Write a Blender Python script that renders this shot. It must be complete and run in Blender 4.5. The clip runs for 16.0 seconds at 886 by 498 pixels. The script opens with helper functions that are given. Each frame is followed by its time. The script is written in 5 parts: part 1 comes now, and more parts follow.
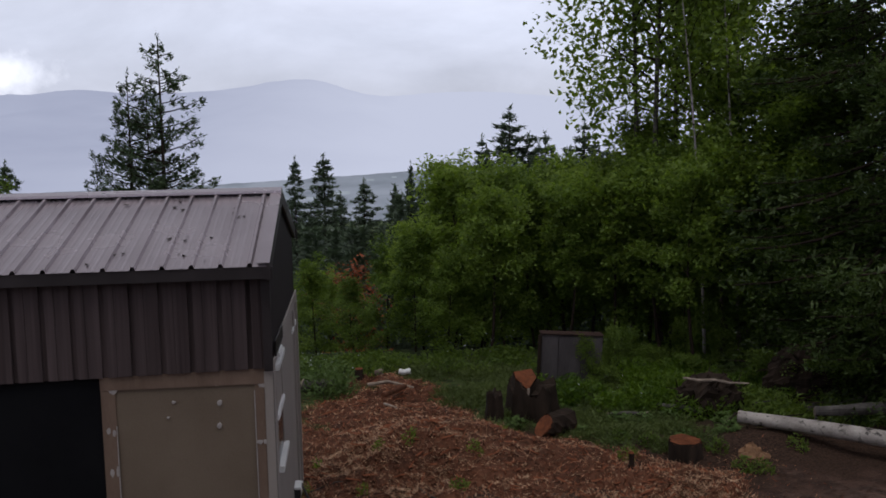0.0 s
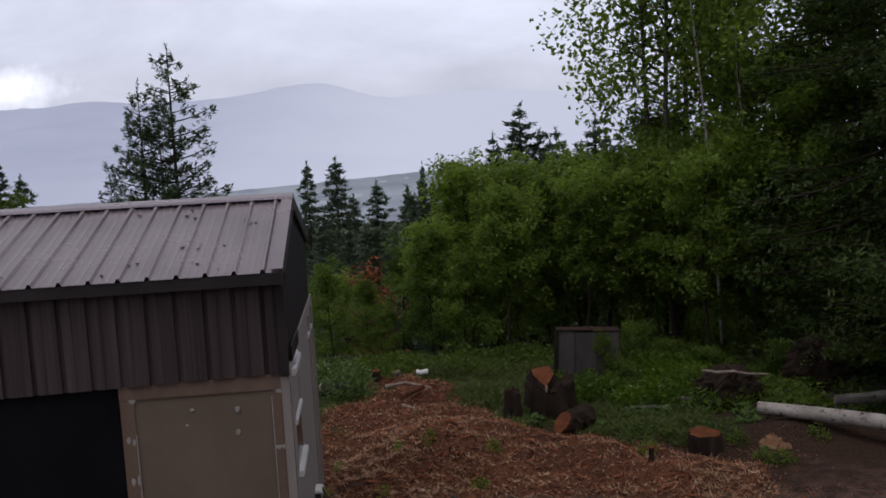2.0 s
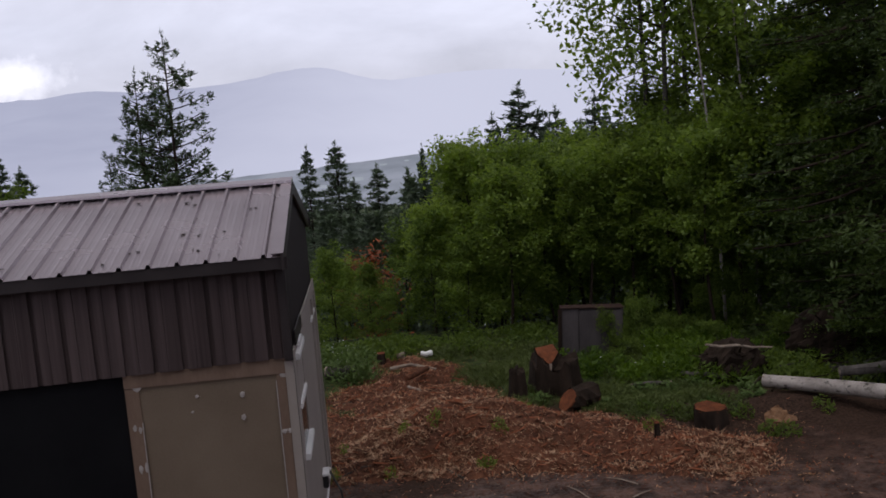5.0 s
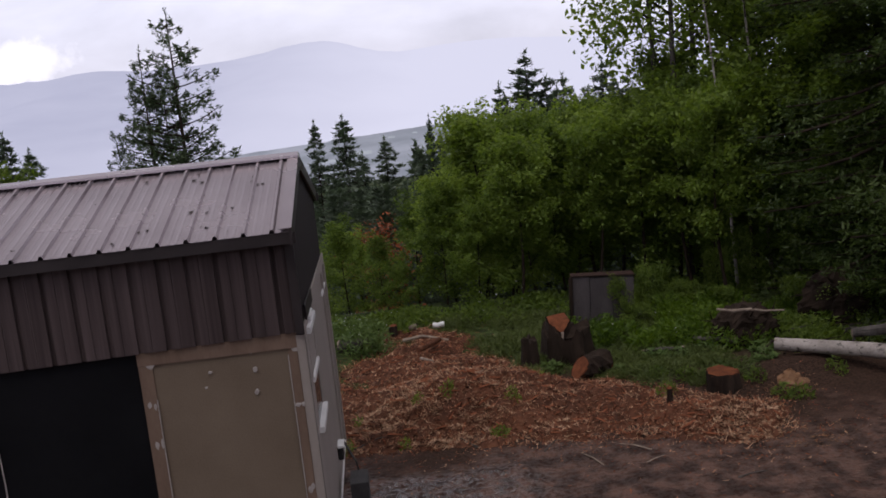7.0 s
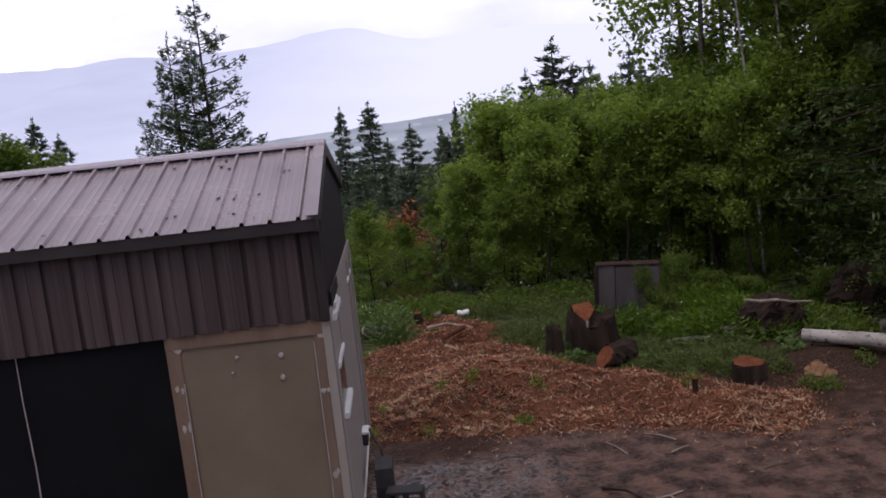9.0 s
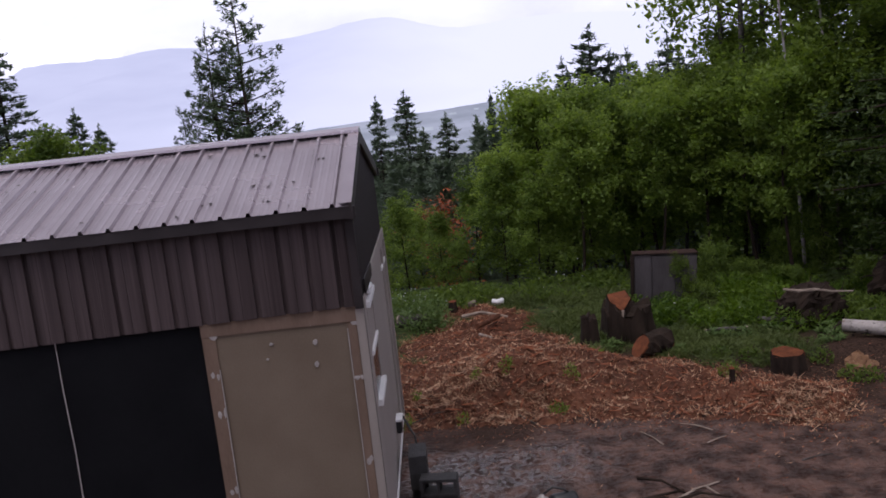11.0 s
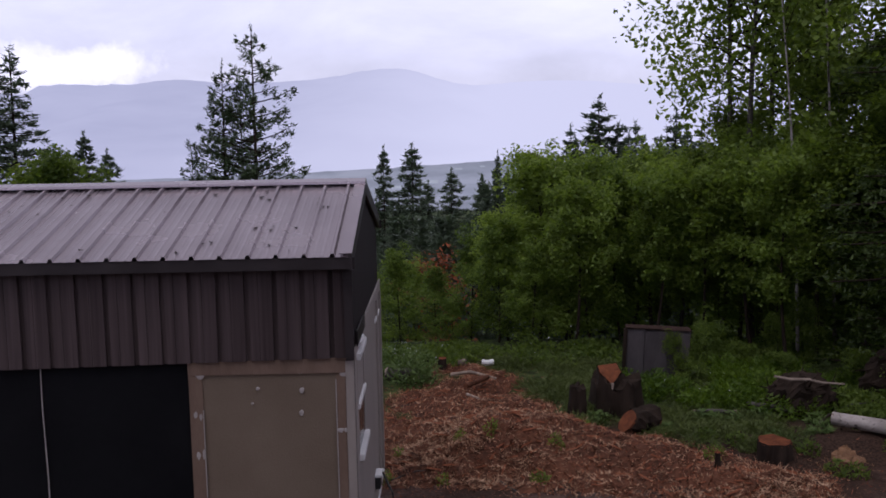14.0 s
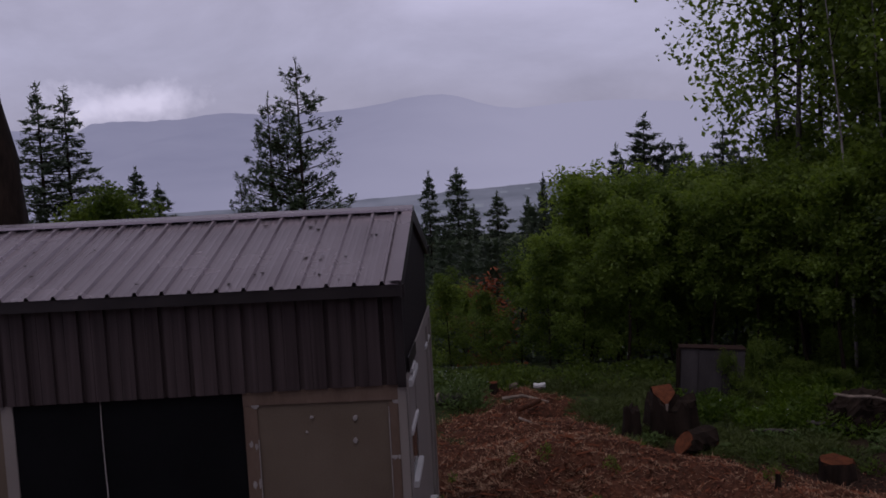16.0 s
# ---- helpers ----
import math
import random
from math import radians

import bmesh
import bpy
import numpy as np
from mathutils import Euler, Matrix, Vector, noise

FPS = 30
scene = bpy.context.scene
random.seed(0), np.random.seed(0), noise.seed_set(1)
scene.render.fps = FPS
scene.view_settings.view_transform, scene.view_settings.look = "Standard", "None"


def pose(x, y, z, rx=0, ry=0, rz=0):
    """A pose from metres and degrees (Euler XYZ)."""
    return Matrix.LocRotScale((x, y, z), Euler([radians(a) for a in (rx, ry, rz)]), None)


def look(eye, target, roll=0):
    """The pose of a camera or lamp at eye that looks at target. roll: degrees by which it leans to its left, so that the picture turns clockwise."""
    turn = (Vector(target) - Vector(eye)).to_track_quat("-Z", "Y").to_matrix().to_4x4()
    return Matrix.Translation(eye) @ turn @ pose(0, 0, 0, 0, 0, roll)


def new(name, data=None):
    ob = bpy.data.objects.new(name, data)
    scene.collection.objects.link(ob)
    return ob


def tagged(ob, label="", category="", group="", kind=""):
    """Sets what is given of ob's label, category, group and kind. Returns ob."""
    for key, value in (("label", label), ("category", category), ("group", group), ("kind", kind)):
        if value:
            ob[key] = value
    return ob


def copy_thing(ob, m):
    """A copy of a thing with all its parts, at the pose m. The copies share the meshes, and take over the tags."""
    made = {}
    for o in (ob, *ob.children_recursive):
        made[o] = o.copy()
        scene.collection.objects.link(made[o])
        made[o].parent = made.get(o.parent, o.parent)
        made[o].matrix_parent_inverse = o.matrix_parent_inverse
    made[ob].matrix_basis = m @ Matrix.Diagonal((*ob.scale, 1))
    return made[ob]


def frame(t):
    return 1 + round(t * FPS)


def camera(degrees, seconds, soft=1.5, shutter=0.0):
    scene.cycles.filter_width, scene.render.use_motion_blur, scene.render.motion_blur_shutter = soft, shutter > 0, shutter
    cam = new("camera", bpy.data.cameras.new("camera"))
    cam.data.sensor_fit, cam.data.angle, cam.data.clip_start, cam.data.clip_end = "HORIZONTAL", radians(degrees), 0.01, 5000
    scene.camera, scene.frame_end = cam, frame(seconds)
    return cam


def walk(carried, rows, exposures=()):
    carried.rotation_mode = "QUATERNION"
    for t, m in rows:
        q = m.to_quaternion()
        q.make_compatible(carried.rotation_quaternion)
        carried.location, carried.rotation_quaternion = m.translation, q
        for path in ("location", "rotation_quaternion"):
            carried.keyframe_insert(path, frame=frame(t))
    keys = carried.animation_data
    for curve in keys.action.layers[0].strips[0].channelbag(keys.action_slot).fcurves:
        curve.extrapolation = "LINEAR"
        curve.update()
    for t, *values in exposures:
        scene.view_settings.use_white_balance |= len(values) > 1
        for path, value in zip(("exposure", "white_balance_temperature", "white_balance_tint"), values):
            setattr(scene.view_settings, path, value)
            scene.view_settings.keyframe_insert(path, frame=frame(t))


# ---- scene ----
cam = camera(51.1, 16.0, soft=1.7)
PATH = [
    (0.0, pose(-0.063, -0.032, 4.413, 84.196, 0.909, -6.061)),
    (0.5, pose(-0.057, -0.039, 4.416, 84.251, 1.428, -6.156)),
    (1.0, pose(-0.051, -0.034, 4.418, 84.264, 2.162, -5.920)),
    (1.5, pose(-0.043, -0.039, 4.417, 84.212, 2.466, -5.537)),
    (2.0, pose(-0.039, -0.044, 4.421, 84.184, 2.828, -5.340)),
    (2.5, pose(-0.033, -0.033, 4.422, 84.066, 3.397, -5.259)),
    (3.0, pose(-0.038, -0.035, 4.418, 84.038, 3.414, -5.183)),
    (3.5, pose(-0.035, -0.033, 4.418, 83.946, 3.988, -5.252)),
    (4.0, pose(-0.039, -0.025, 4.415, 83.579, 3.714, -5.226)),
    (6.5, pose(-0.003, -0.037, 4.406, 82.036, 5.607, -5.303)),
    (7.0, pose(-0.005, -0.027, 4.403, 81.325, 5.740, -4.897)),
    (7.5, pose(-0.010, -0.026, 4.397, 80.708, 5.852, -4.307)),
    (8.0, pose(-0.016, -0.025, 4.403, 80.378, 5.551, -3.847)),
    (8.5, pose(-0.014, -0.027, 4.404, 80.448, 5.441, -3.516)),
    (9.0, pose(-0.012, -0.029, 4.405, 80.716, 5.563, -3.314)),
    (11.5, pose(0.007, -0.009, 4.383, 79.906, 5.794, -0.875)),
    (12.0, pose(0.000, -0.012, 4.388, 79.551, 5.159, -0.642)),
    (12.5, pose(0.000, -0.000, 4.400, 79.499, 2.219, -0.254)),
    (13.0, pose(-0.005, -0.008, 4.415, 80.474, 1.892, -0.503)),
    (13.5, pose(-0.004, 0.003, 4.429, 82.229, 1.654, -0.761)),
    (14.0, pose(-0.010, 0.002, 4.436, 83.606, 0.711, -0.614)),
    (14.5, pose(-0.014, 0.008, 4.447, 84.813, 0.851, -0.419)),
    (15.0, pose(-0.019, -0.006, 4.455, 86.112, 1.559, 0.169)),
    (15.5, pose(-0.016, -0.011, 4.460, 87.367, 2.040, 1.155)),
    (16.0, pose(-0.022, -0.023, 4.449, 85.172, 2.592, 2.121))
]
EXPOSURES = [(0, 0.12, 6350, 8), (4, 0.15, 6500, 11), (6.5, 0.35, 6600, 13), (7, 0.42, 6650, 14), (8, 0.65, 6600, 15), (9, 0.73, 6400, 17), (11.5, 0.75, 6200, 18),
             (12.5, 0.84, 6100, 20), (13.5, 0.62, 6150, 20), (14.5, 0.0, 6150, 21), (15, -0.22, 6150, 22), (15.5, -0.46, 6150, 24), (16, -0.76, 6150, 26)]
walk(cam, PATH, EXPOSURES)

# ---- world and light ----
SKY_STRENGTH = 0.06
CLOUD_STRENGTH = 0.69
world = bpy.data.worlds.new("overcast_sky")
scene.world = world
world.use_nodes = True
wn, wl = world.node_tree.nodes, world.node_tree.links
wn.clear()


def wnode(kind, **values):
    n = wn.new(kind)
    for key, value in values.items():
        n.inputs[key].default_value = value
    return n


sky = wn.new("ShaderNodeTexSky")
sky.sky_type, sky.sun_disc = "NISHITA", False
sky.sun_elevation, sky.sun_rotation = radians(72), radians(202)
coord = wn.new("ShaderNodeTexCoord")
sep = wn.new("ShaderNodeSeparateXYZ")
wl.new(coord.outputs["Generated"], sep.inputs[0])
# cloud cover: bright low over the valley, heavier overhead
ramp = wn.new("ShaderNodeValToRGB")
wl.new(sep.outputs["Z"], ramp.inputs[0])
ramp.color_ramp.elements[0].position, ramp.color_ramp.elements[0].color = 0.0, (0.70, 0.72, 0.88, 1)
ramp.color_ramp.elements[1].position, ramp.color_ramp.elements[1].color = 0.55, (0.47, 0.47, 0.51, 1)
for pos, c in ((0.05, (0.82, 0.83, 0.98, 1)), (0.13, (1.06, 1.09, 1.30, 1)), (0.25, (1.16, 1.17, 1.37, 1))):
    e = ramp.color_ramp.elements.new(pos)
    e.color = c
mapping = wn.new("ShaderNodeMapping")
mapping.inputs["Scale"].default_value = (1.0, 1.0, 2.3)
wl.new(coord.outputs["Generated"], mapping.inputs[0])
cloud = wnode("ShaderNodeTexNoise", Scale=3.4, Detail=7.0, Roughness=0.58, Distortion=0.3)
wl.new(mapping.outputs[0], cloud.inputs["Vector"])
cramp = wn.new("ShaderNodeMapRange")
cramp.inputs["From Min"].default_value, cramp.inputs["From Max"].default_value = 0.3, 0.7
cramp.inputs["To Min"].default_value, cramp.inputs["To Max"].default_value = 0.78, 1.16
wl.new(cloud.outputs["Fac"], cramp.inputs[0])
tint = wn.new("ShaderNodeVectorMath")
tint.operation = "SCALE"
wl.new(ramp.outputs[0], tint.inputs[0])
wl.new(cramp.outputs[0], tint.inputs["Scale"])
# a ragged break in the cloud low over the far ridge
dirn = Vector((-0.368, 1.0, 0.088)).normalized()
sub = wn.new("ShaderNodeVectorMath")
sub.operation = "SUBTRACT"
sub.inputs[1].default_value = dirn
wl.new(coord.outputs["Generated"], sub.inputs[0])
stretch = wn.new("ShaderNodeVectorMath")
stretch.operation = "MULTIPLY"
stretch.inputs[1].default_value = (11.0, 11.0, 38.0)
wl.new(sub.outputs[0], stretch.inputs[0])
length = wn.new("ShaderNodeVectorMath")
length.operation = "LENGTH"
wl.new(stretch.outputs[0], length.inputs[0])
rag = wnode("ShaderNodeTexNoise", Scale=16.0, Detail=5.0, Roughness=0.6)
wl.new(coord.outputs["Generated"], rag.inputs["Vector"])
ragm = wn.new("ShaderNodeMath")
ragm.operation = "MULTIPLY_ADD"
ragm.inputs[1].default_value = 2.6
wl.new(rag.outputs["Fac"], ragm.inputs[0])
wl.new(length.outputs["Value"], ragm.inputs[2])
gap = wn.new("ShaderNodeMapRange")
gap.inputs["From Min"].default_value, gap.inputs["From Max"].default_value = 2.35, 1.45
gap.inputs["To Min"].default_value, gap.inputs["To Max"].default_value = 0.0, 0.75
wl.new(ragm.outputs[0], gap.inputs[0])
bright = wn.new("ShaderNodeVectorMath")
bright.operation = "MULTIPLY_ADD"
bright.inputs[1].default_value = (1.0, 0.98, 1.02)
wl.new(gap.outputs[0], bright.inputs[0])
wl.new(tint.outputs[0], bright.inputs[2])
bg_cloud = wn.new("ShaderNodeBackground")
bg_cloud.inputs["Strength"].default_value = CLOUD_STRENGTH
wl.new(bright.outputs[0], bg_cloud.inputs["Color"])
bg_sky = wn.new("ShaderNodeBackground")
bg_sky.inputs["Strength"].default_value = SKY_STRENGTH
wl.new(sky.outputs[0], bg_sky.inputs["Color"])
mixw = wn.new("ShaderNodeMixShader")
mixw.inputs[0].default_value = 0.93
wl.new(bg_sky.outputs[0], mixw.inputs[1])
wl.new(bg_cloud.outputs[0], mixw.inputs[2])
outw = wn.new("ShaderNodeOutputWorld")
wl.new(mixw.outputs[0], outw.inputs[0])

sun = new("sun", bpy.data.lights.new("sun", "SUN"))
sun.data.energy, sun.data.angle, sun.data.color = 0.95, radians(45), (1.0, 0.97, 0.92)
sun.matrix_world = look((0, 0, 0), (0.12, 0.30, -1.0))


# ---- materials ----
def material(name, dark, light, rough=0.8, scale=6.0, stretch=(1, 1, 1), bump=0.3, bump_scale=40.0, fine=0.35, metal=0.0, island=0.0, obrand=0.0, spec=0.5, detail=6.0):
    """Two-scale procedural surface: blotches from dark to light, fine grain, relief."""
    m = bpy.data.materials.new(name)
    m.use_nodes = True
    n, l = m.node_tree.nodes, m.node_tree.links
    b = n["Principled BSDF"]
    b.inputs["Metallic"].default_value = metal
    b.inputs["Specular IOR Level"].default_value = spec
    tc = n.new("ShaderNodeTexCoord")
    mp = n.new("ShaderNodeMapping")
    mp.inputs["Scale"].default_value = stretch
    l.new(tc.outputs["Object"], mp.inputs[0])
    big = n.new("ShaderNodeTexNoise")
    big.inputs["Scale"].default_value, big.inputs["Detail"].default_value = scale, detail
    l.new(mp.outputs[0], big.inputs["Vector"])
    small = n.new("ShaderNodeTexNoise")
    small.inputs["Scale"].default_value, small.inputs["Detail"].default_value = bump_scale, 4.0
    l.new(mp.outputs[0], small.inputs["Vector"])
    add = n.new("ShaderNodeMath")
    add.operation = "MULTIPLY_ADD"
    add.inputs[1].default_value = fine
    l.new(small.outputs["Fac"], add.inputs[0])
    l.new(big.outputs["Fac"], add.inputs[2])
    last = add.outputs[0]
    for amount, kind in ((island, "ShaderNodeNewGeometry"), (obrand, "ShaderNodeObjectInfo")):
        if amount:
            g = n.new(kind)
            a2 = n.new("ShaderNodeMath")
            a2.operation = "MULTIPLY_ADD"
            a2.inputs[1].default_value = amount
            l.new(g.outputs["Random Per Island" if kind.endswith("Geometry") else "Random"], a2.inputs[0])
            l.new(last, a2.inputs[2])
            last = a2.outputs[0]
    rng = n.new("ShaderNodeMapRange")
    total = fine + island + obrand
    rng.inputs["From Min"].default_value, rng.inputs["From Max"].default_value = 0.32 + 0.25 * total, 0.68 + 0.75 * total
    l.new(last, rng.inputs[0])
    cr = n.new("ShaderNodeValToRGB")
    cr.color_ramp.elements[0].color, cr.color_ramp.elements[1].color = (*dark, 1), (*light, 1)
    l.new(rng.outputs[0], cr.inputs[0])
    l.new(cr.outputs[0], b.inputs["Base Color"])
    rr = n.new("ShaderNodeMapRange")
    rr.inputs["To Min"].default_value, rr.inputs["To Max"].default_value = max(0.05, rough - 0.12), min(1.0, rough + 0.12)
    l.new(big.outputs["Fac"], rr.inputs[0])
    l.new(rr.outputs[0], b.inputs["Roughness"])
    if bump:
        bp = n.new("ShaderNodeBump")
        bp.inputs["Strength"].default_value, bp.inputs["Distance"].default_value = bump, 0.02
        l.new(small.outputs["Fac"], bp.inputs["Height"])
        l.new(bp.outputs[0], b.inputs["Normal"])
    return m


def leaf_material(name, dark, light, through_light=0.35, tint=(1.25, 1.3, 0.55)):
    """Leaves: varied leaf by leaf, with some light coming through."""
    m = bpy.data.materials.new(name)
    m.use_nodes = True
    n, l = m.node_tree.nodes, m.node_tree.links
    n.clear()
    g = n.new("ShaderNodeNewGeometry")
    tc = n.new("ShaderNodeTexCoord")
    no = n.new("ShaderNodeTexNoise")
    no.inputs["Scale"].default_value, no.inputs["Detail"].default_value = 0.9, 3.0
    l.new(tc.outputs["Object"], no.inputs["Vector"])
    mx = n.new("ShaderNodeMath")
    mx.operation = "MULTIPLY_ADD"
    mx.inputs[1].default_value = 0.55
    l.new(g.outputs["Random Per Island"], mx.inputs[0])
    l.new(no.outputs["Fac"], mx.inputs[2])
    oi = n.new("ShaderNodeObjectInfo")
    ox = n.new("ShaderNodeMath")
    ox.operation = "MULTIPLY_ADD"
    ox.inputs[1].default_value = 0.5
    l.new(oi.outputs["Random"], ox.inputs[0])
    l.new(mx.outputs[0], ox.inputs[2])
    rng = n.new("ShaderNodeMapRange")
    rng.inputs["From Min"].default_value, rng.inputs["From Max"].default_value = 0.5, 1.5
    l.new(ox.outputs[0], rng.inputs[0])
    cr = n.new("ShaderNodeValToRGB")
    cr.color_ramp.elements[0].color, cr.color_ramp.elements[1].color = (*dark, 1), (*light, 1)
    l.new(rng.outputs[0], cr.inputs[0])
    b = n.new("ShaderNodeBsdfPrincipled")
    b.inputs["Roughness"].default_value = 0.5
    b.inputs["Specular IOR Level"].default_value = 0.28
    l.new(cr.outputs[0], b.inputs["Base Color"])
    tr = n.new("ShaderNodeBsdfTranslucent")
    tm = n.new("ShaderNodeVectorMath")
    tm.operation = "MULTIPLY"
    tm.inputs[1].default_value = tint
    l.new(cr.outputs[0], tm.inputs[0])
    l.new(tm.outputs[0], tr.inputs["Color"])
    ms = n.new("ShaderNodeMixShader")
    ms.inputs[0].default_value = through_light
    l.new(b.outputs[0], ms.inputs[1])
    l.new(tr.outputs[0], ms.inputs[2])
    o = n.new("ShaderNodeOutputMaterial")
    l.new(ms.outputs[0], o.inputs[0])
    return m


def painted_haze_material(name, colour, patch, scale, amount=0.5, glow=0.75, rain=(-400, 1000), low=None):
    """Far land with rain haze painted in: its glow stands for the air's light."""
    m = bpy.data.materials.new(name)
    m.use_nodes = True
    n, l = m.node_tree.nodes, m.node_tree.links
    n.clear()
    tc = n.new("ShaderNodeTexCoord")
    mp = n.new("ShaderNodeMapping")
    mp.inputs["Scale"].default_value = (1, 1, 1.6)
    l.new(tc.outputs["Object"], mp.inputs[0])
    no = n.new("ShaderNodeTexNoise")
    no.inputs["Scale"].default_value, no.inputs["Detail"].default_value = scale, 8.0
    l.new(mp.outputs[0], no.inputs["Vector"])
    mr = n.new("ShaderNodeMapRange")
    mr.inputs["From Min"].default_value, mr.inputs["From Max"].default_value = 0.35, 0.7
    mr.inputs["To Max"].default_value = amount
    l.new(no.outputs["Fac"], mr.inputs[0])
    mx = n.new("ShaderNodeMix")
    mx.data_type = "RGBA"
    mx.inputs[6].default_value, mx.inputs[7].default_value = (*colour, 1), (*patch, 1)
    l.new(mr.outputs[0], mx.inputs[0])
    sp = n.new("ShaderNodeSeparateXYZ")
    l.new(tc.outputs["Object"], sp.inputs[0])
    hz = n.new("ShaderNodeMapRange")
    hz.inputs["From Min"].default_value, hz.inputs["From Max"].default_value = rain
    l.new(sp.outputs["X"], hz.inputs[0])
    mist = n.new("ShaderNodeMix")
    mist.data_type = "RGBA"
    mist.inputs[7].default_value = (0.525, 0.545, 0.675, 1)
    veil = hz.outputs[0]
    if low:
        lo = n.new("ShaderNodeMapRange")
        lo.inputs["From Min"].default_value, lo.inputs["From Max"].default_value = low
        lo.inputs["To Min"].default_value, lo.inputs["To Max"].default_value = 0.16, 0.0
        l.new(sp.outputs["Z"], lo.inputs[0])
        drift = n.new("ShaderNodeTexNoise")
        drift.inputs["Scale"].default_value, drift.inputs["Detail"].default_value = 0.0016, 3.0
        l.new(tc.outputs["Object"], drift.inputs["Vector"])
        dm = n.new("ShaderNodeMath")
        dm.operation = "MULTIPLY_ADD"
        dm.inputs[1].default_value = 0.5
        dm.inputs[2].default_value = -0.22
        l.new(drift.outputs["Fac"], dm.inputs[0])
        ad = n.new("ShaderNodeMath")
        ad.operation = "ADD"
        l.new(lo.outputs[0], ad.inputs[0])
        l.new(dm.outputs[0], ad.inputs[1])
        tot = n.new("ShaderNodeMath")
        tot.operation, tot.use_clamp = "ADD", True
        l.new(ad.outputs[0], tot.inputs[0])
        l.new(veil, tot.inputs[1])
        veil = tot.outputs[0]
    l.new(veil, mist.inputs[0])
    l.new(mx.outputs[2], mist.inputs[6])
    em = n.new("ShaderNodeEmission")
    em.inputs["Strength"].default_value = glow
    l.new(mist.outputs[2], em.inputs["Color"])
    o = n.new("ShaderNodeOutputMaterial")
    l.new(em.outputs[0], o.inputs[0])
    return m


